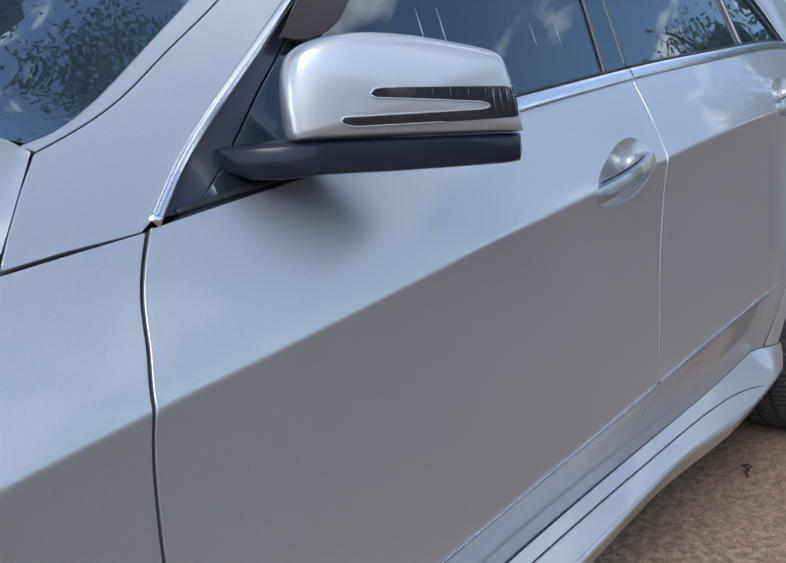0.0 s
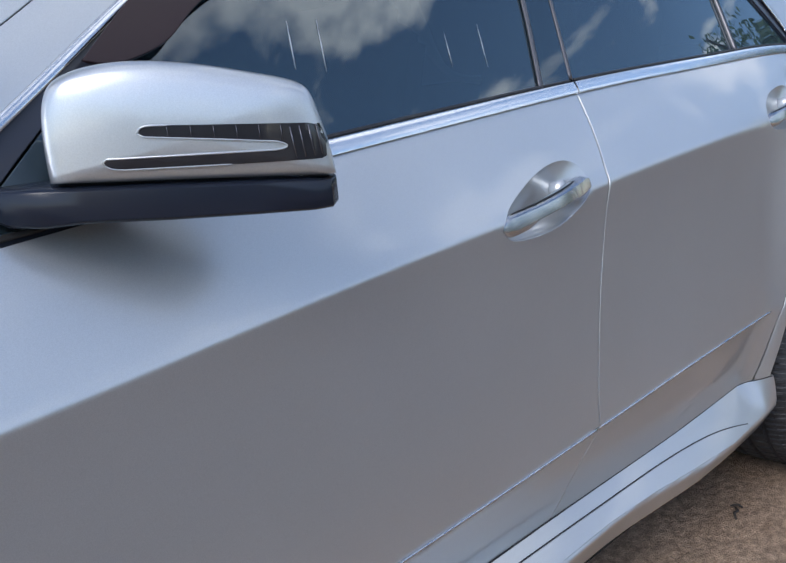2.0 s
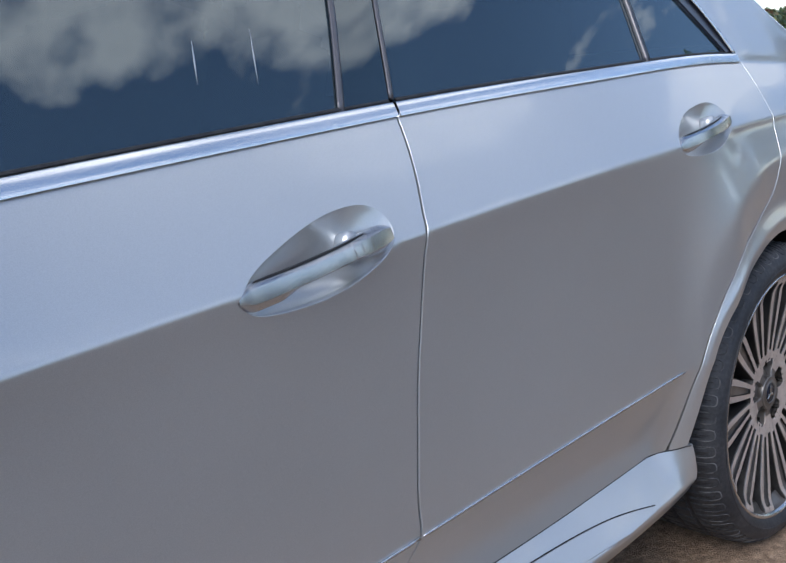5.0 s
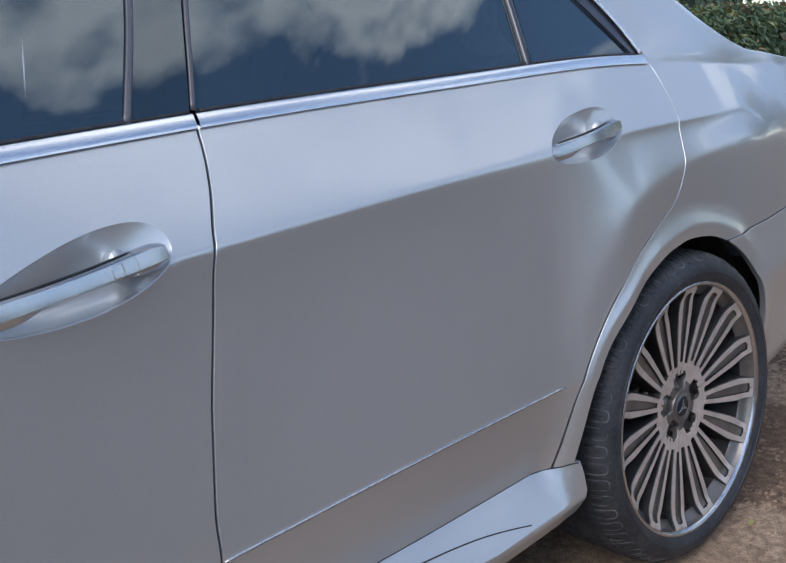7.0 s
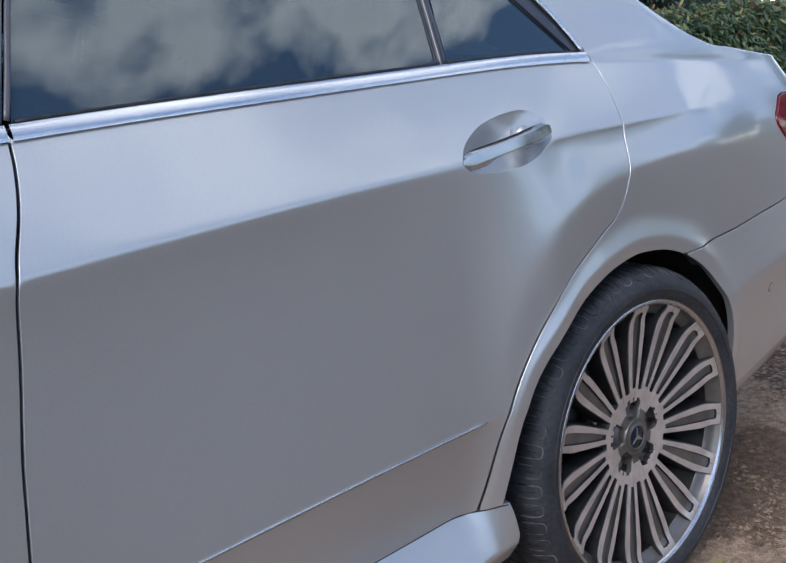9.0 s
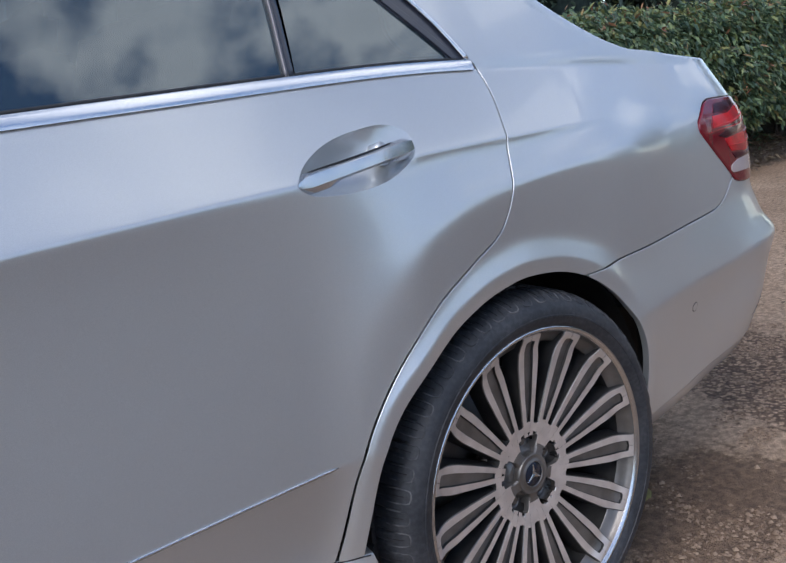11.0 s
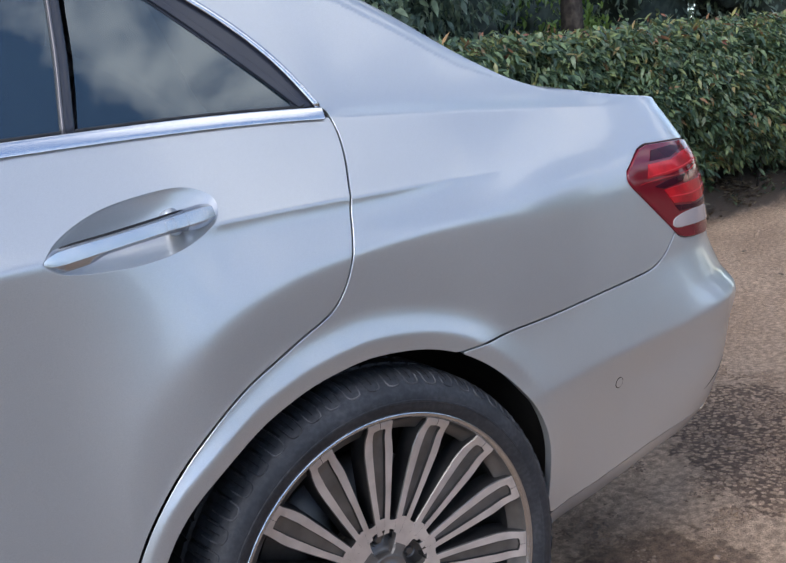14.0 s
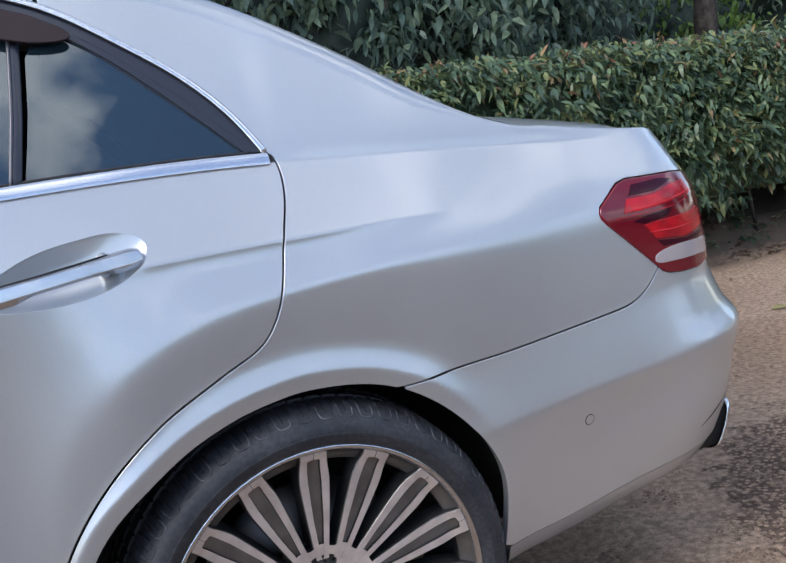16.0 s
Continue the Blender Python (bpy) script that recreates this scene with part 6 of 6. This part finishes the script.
    for k in range(n):
        a = 2 * math.pi * k / n
        off = abs((math.degrees(a) - 90 + 36) % 72 - 36) / 23.0
        r_in = 0.0500 + 0.0265 * max(0.0, 1 - off ** 4) ** 0.35
        r_out = 0.0945 + 0.0030 * math.cos(15 * (a - math.pi / 2) + math.radians(15))
        for r, d in ((r_in + 0.001, 0.012), (r_in, 0.0012), (r_in + 0.0012, 0.0), ((r_in + r_out) / 2, 0.0), (r_out - 0.0002, 0.0), (r_out, 0.0003), (r_out - 0.0005, 0.03)):
            v.append((r * math.cos(a), face_depth(r) + 0.0002 + d, r * math.sin(a)))
    for k in range(n):
        for i in range(6):
            f.append([7 * k + i, 7 * k + i + 1, 7 * ((k + 1) % n) + i + 1, 7 * ((k + 1) % n) + i])
    mesh_object("hub_plate", v, f, [MACHINED, GUNMETAL, BARREL], w, "bright machined hub plate", picks=[1 if i == 0 else 2 if i > 3 else 0 for k in range(n) for i in range(6)], sharp=40)
    for k in range(5):
        a = math.radians(90 + 72 * k)
        v, f = spin([(0.0, 0.0525), (0.0105, 0.0520), (0.0112, 0.0500), (0.0125, 0.0495), (0.0135, 0.0505), (0.0135, 0.060)], 28)
        mesh_object("bolt_seat", [(x + 0.057 * math.cos(a), y, z + 0.057 * math.sin(a)) for x, y, z in v], f, GUNMETAL, w, "grey bolt seat")
    for k in range(5):
        a = math.radians(90 + 72 * k)
        v, f = spin([(0.0, 0.047), (0.0060, 0.047), (0.0078, 0.049), (0.0078, 0.060)], 6)
        mesh_object("wheel_bolt", [(x + 0.056 * math.cos(a), y, z + 0.056 * math.sin(a)) for x, y, z in v], f, BRAKE, w, "steel wheel bolt", smooth=False)
    for k in range(5):
        a = math.radians(126 + 72 * k)
        ring_of = []
        for r, h, top in ((0.034, 0.0120, 0.0300), (0.044, 0.0100, 0.0325), (0.056, 0.0140, 0.0335)):
            ring_of.append([(r * math.cos(a) - q * math.sin(a), y, r * math.sin(a) + q * math.cos(a)) for q, y in ((-h, top + 0.022), (-h, top + 0.003), (-h + 0.002, top), (h - 0.002, top), (h, top + 0.003), (h, top + 0.022))])
        v, f = loft(ring_of)
        mesh_object("hub_arm", v, f, GUNMETAL, w, "dark grey arm between the bolt pockets", smooth=False)
    v, f = spin([(0.0, 0.027), (0.020, 0.027), (0.0215, 0.0285)], 48)
    mesh_object("centre_cap", v, f, BLACK, w, "black centre cap")
    v, f = spin([(0.0215, 0.0290), (0.0225, 0.0265), (0.024, 0.0262), (0.0245, 0.0275), (0.033, 0.0285), (0.0345, 0.0275), (0.036, 0.0285), (0.037, 0.034), (0.037, 0.045)], 48)
    mesh_object("cap_ring", v, f, GUNMETAL, w, "dark grey ring round the cap")
    v, f = [], []
    for k in range(3):
        a = math.radians(90 + 120 * k)
        b = len(v)
        for r, h in ((0.0, 0.0042), (0.019, 0.0006)):
            for s in (-1, 1):
                v.append((r * math.cos(a) - s * h * math.sin(a), 0.0262, r * math.sin(a) + s * h * math.cos(a)))
        v.append((0.0, 0.0245, 0.0))
        v.append((0.019 * math.cos(a), 0.0255, 0.019 * math.sin(a)))
        f += [[b, b + 4, b + 5, b + 2], [b + 1, b + 3, b + 5, b + 4]]
    mesh_object("cap_emblem", v, f, BRIGHT, w, "plain bright emblem shape", smooth=False)
    # brake
    v, f = spin([(0.06, 0.115), (0.175, 0.115), (0.175, 0.14), (0.06, 0.14)], 64)
    mesh_object("brake_disc", v, f, BRAKE, w, "steel brake disc")
    rings = []
    for y in (0.085, 0.165):
        rings.append([(r * math.cos(a), y, r * math.sin(a)) for r, a in [(0.12, q) for q in np.linspace(2.5, 3.5, 10)] + [(0.20, q) for q in np.linspace(3.5, 2.5, 10)]])
    v, f = loft(rings)
    mesh_object("brake_caliper", v, f, GUNMETAL, w, "grey brake caliper", smooth=False)
    first = build_spoke()
    for k in range(15):
        s = first if k == 0 else new("spoke", first.data)
        s.parent = w
        s.matrix_basis = pose(0, 0, 0, 0, 24 * k + 1.0, 0)
    return w


wheel = build_wheel()
wheel.matrix_parent_inverse = Matrix.Translation(car.location).inverted()
wheel.location = (2.874, HUB_Y, 0.331)


def copy_wheel(x, far):
    made = copy_thing(wheel, pose(x, 2 * MID - HUB_Y if far else HUB_Y, 0.331, 0, 0, 180 if far else 0))
    return made


copy_wheel(0.0, False)
copy_wheel(2.874, True)
copy_wheel(0.0, True)

# ---- door mirror ----
M0 = np.array((0.959, -0.070, -0.0025))
MP, MQ = np.array((0.84, -0.54, 0.0)), np.array((0.54, 0.84, 0.0))


def mirror_point(p, z, q):
    return M0 + MP * p + MQ * q + np.array((0, 0, z))


MIRROR_OUT = smooth_line([(-0.046, 1.024), (-0.046, 1.055), (-0.043, 1.083), (-0.034, 1.103), (-0.015, 1.1125), (0.012, 1.1165), (0.045, 1.1155), (0.091, 1.108), (0.131, 1.098), (0.163, 1.0885), (0.177, 1.079), (0.184, 1.060), (0.190, 1.036), (0.1945, 1.004)], 0.006) + dense([(0.1945, 1.0035), (-0.046, 1.0235)], 0.008, False)[1:-1]


def build_mirror():
    ob_rings = []
    o = np.array(MIRROR_OUT)
    c0 = np.array((0.075, 1.05))
    for s, q in ((0.80, 0.085), (0.93, 0.075), (0.985, 0.045), (1.0, 0.022), (0.996, 0.013), (0.980, 0.005), (0.955, -0.0005), (0.92, -0.0038), (0.86, -0.0065), (0.72, -0.0095), (0.5, -0.012), (0.25, -0.0132), (0.05, -0.0135)):
        ring = c0 + (o - c0) * s
        ob_rings.append([tuple(mirror_point(a, b, q)) for a, b in ring])
    v, f = loft(ob_rings)
    body = mesh_object("door_mirror", v, f, PAINT, car, "door mirror housing in silver paint")
    from_bvh = BVHTree.FromPolygons([Vector(q) for q in v], f)

    def on_face(p, z, depth=0.0):
        p, z, depth = np.broadcast_arrays(np.asarray(p, float), np.asarray(z, float), np.asarray(depth, float))
        out = []
        for a, b, d in zip(p.ravel(), z.ravel(), depth.ravel()):
            hit = from_bvh.ray_cast(Vector(mirror_point(a, b, -0.3)), Vector(MQ))
            q = np.array(hit[0]) if hit[0] is not None else mirror_point(a, b, 0.02)
            out.append(q + MQ * d)
        return np.array(out).reshape(p.shape + (3,))
    IND = smooth_line([(0.031, 1.0575), (0.034, 1.0620), (0.045, 1.0630)], 0.003) + [(0.182, 1.0505), (0.193, 1.0195), (0.100, 1.0245)] + smooth_line([(0.019, 1.0295), (0.005, 1.0325), (0.001, 1.0370), (0.004, 1.0400)], 0.003) + [(0.100, 1.0345), (0.140, 1.0322)] + smooth_line([(0.147, 1.0325), (0.1515, 1.0345), (0.143, 1.0390)], 0.003) + [(0.100, 1.0455), (0.036, 1.0545)]
    ind = panel("indicator", IND, IND_DARK, body, "dark forked indicator lens", surf=on_face, depth=-0.0008, follow=False, step=0.006, rows=0.004, gap=0.0, skirt=0.0, fine=True)
    ribbon("indicator_rim", IND + [IND[0]], PAINT, body, "bright lip round the indicator", width=0.0016, height=0.0012, depth=-0.0008, surf=on_face)
    for k, (p, lo, hi) in enumerate([(0.055 + 0.0185 * i, 0.0, 0.0) for i in range(6)]):
        top = 1.063 - (p - 0.045) * 0.0912
        bot = 1.0545 - (p - 0.036) * 0.145
        ribbon("indicator_bar", [(p, bot + 0.001), (p, top - 0.001)], IND_GREY, body, "grey lens bar", width=0.0007, height=0.0004, depth=-0.0016, surf=on_face)
    for p in (0.158, 0.166, 0.174, 0.181):
        ribbon("indicator_bar", [(p, 1.0235), (p - 0.003, 1.0500)], IND_GREY, body, "grey lens bar", width=0.0014, height=0.0006, depth=-0.0016, surf=on_face)
    # black lower shell and arm
    rings = []
    for p, zt, zb, q0, q1 in ((-0.126, 1.0220, 1.0150, 0.052, 0.085), (-0.108, 1.0230, 1.0000, 0.032, 0.085), (-0.085, 1.0232, 0.990, 0.014, 0.085), (-0.055, 1.0230, 0.987, 0.002, 0.085), (-0.02, 1.0205, 0.9875, -0.004, 0.085), (0.05, 1.0147, 0.982, -0.008, 0.085), (0.12, 1.0090, 0.9775, -0.007, 0.082), (0.17, 1.0048, 0.9745, -0.003, 0.075), (0.187, 1.0034, 0.9745, 0.004, 0.065), (0.1935, 1.0028, 0.979, 0.014, 0.055)):
        ring = []
        zm, hz, qm, hq = (zt + zb) / 2, (zt - zb) / 2, (q0 + q1) / 2, (q1 - q0) / 2
        for t in np.linspace(0, 2 * math.pi, 24, endpoint=False):
            ca, sa = math.cos(t), math.sin(t)
            ring.append(tuple(mirror_point(p, zm + hz * math.copysign(abs(sa) ** 0.24, sa), qm + hq * math.copysign(abs(ca) ** 0.36, ca))))
        rings.append(ring)
    v, f = loft(rings)
    mesh_object("mirror_base", v, f, BLACK, body, "black lower mirror shell and arm", sharp=33)
    return body



mirror = build_mirror()

# the far side
for ob in (front_door, rear_door, fender, bpy.data.objects["windscreen_pillar"], bpy.data.objects["windscreen_moulding"], quarter, lamp, skirt, mirror):
    other_side(ob)
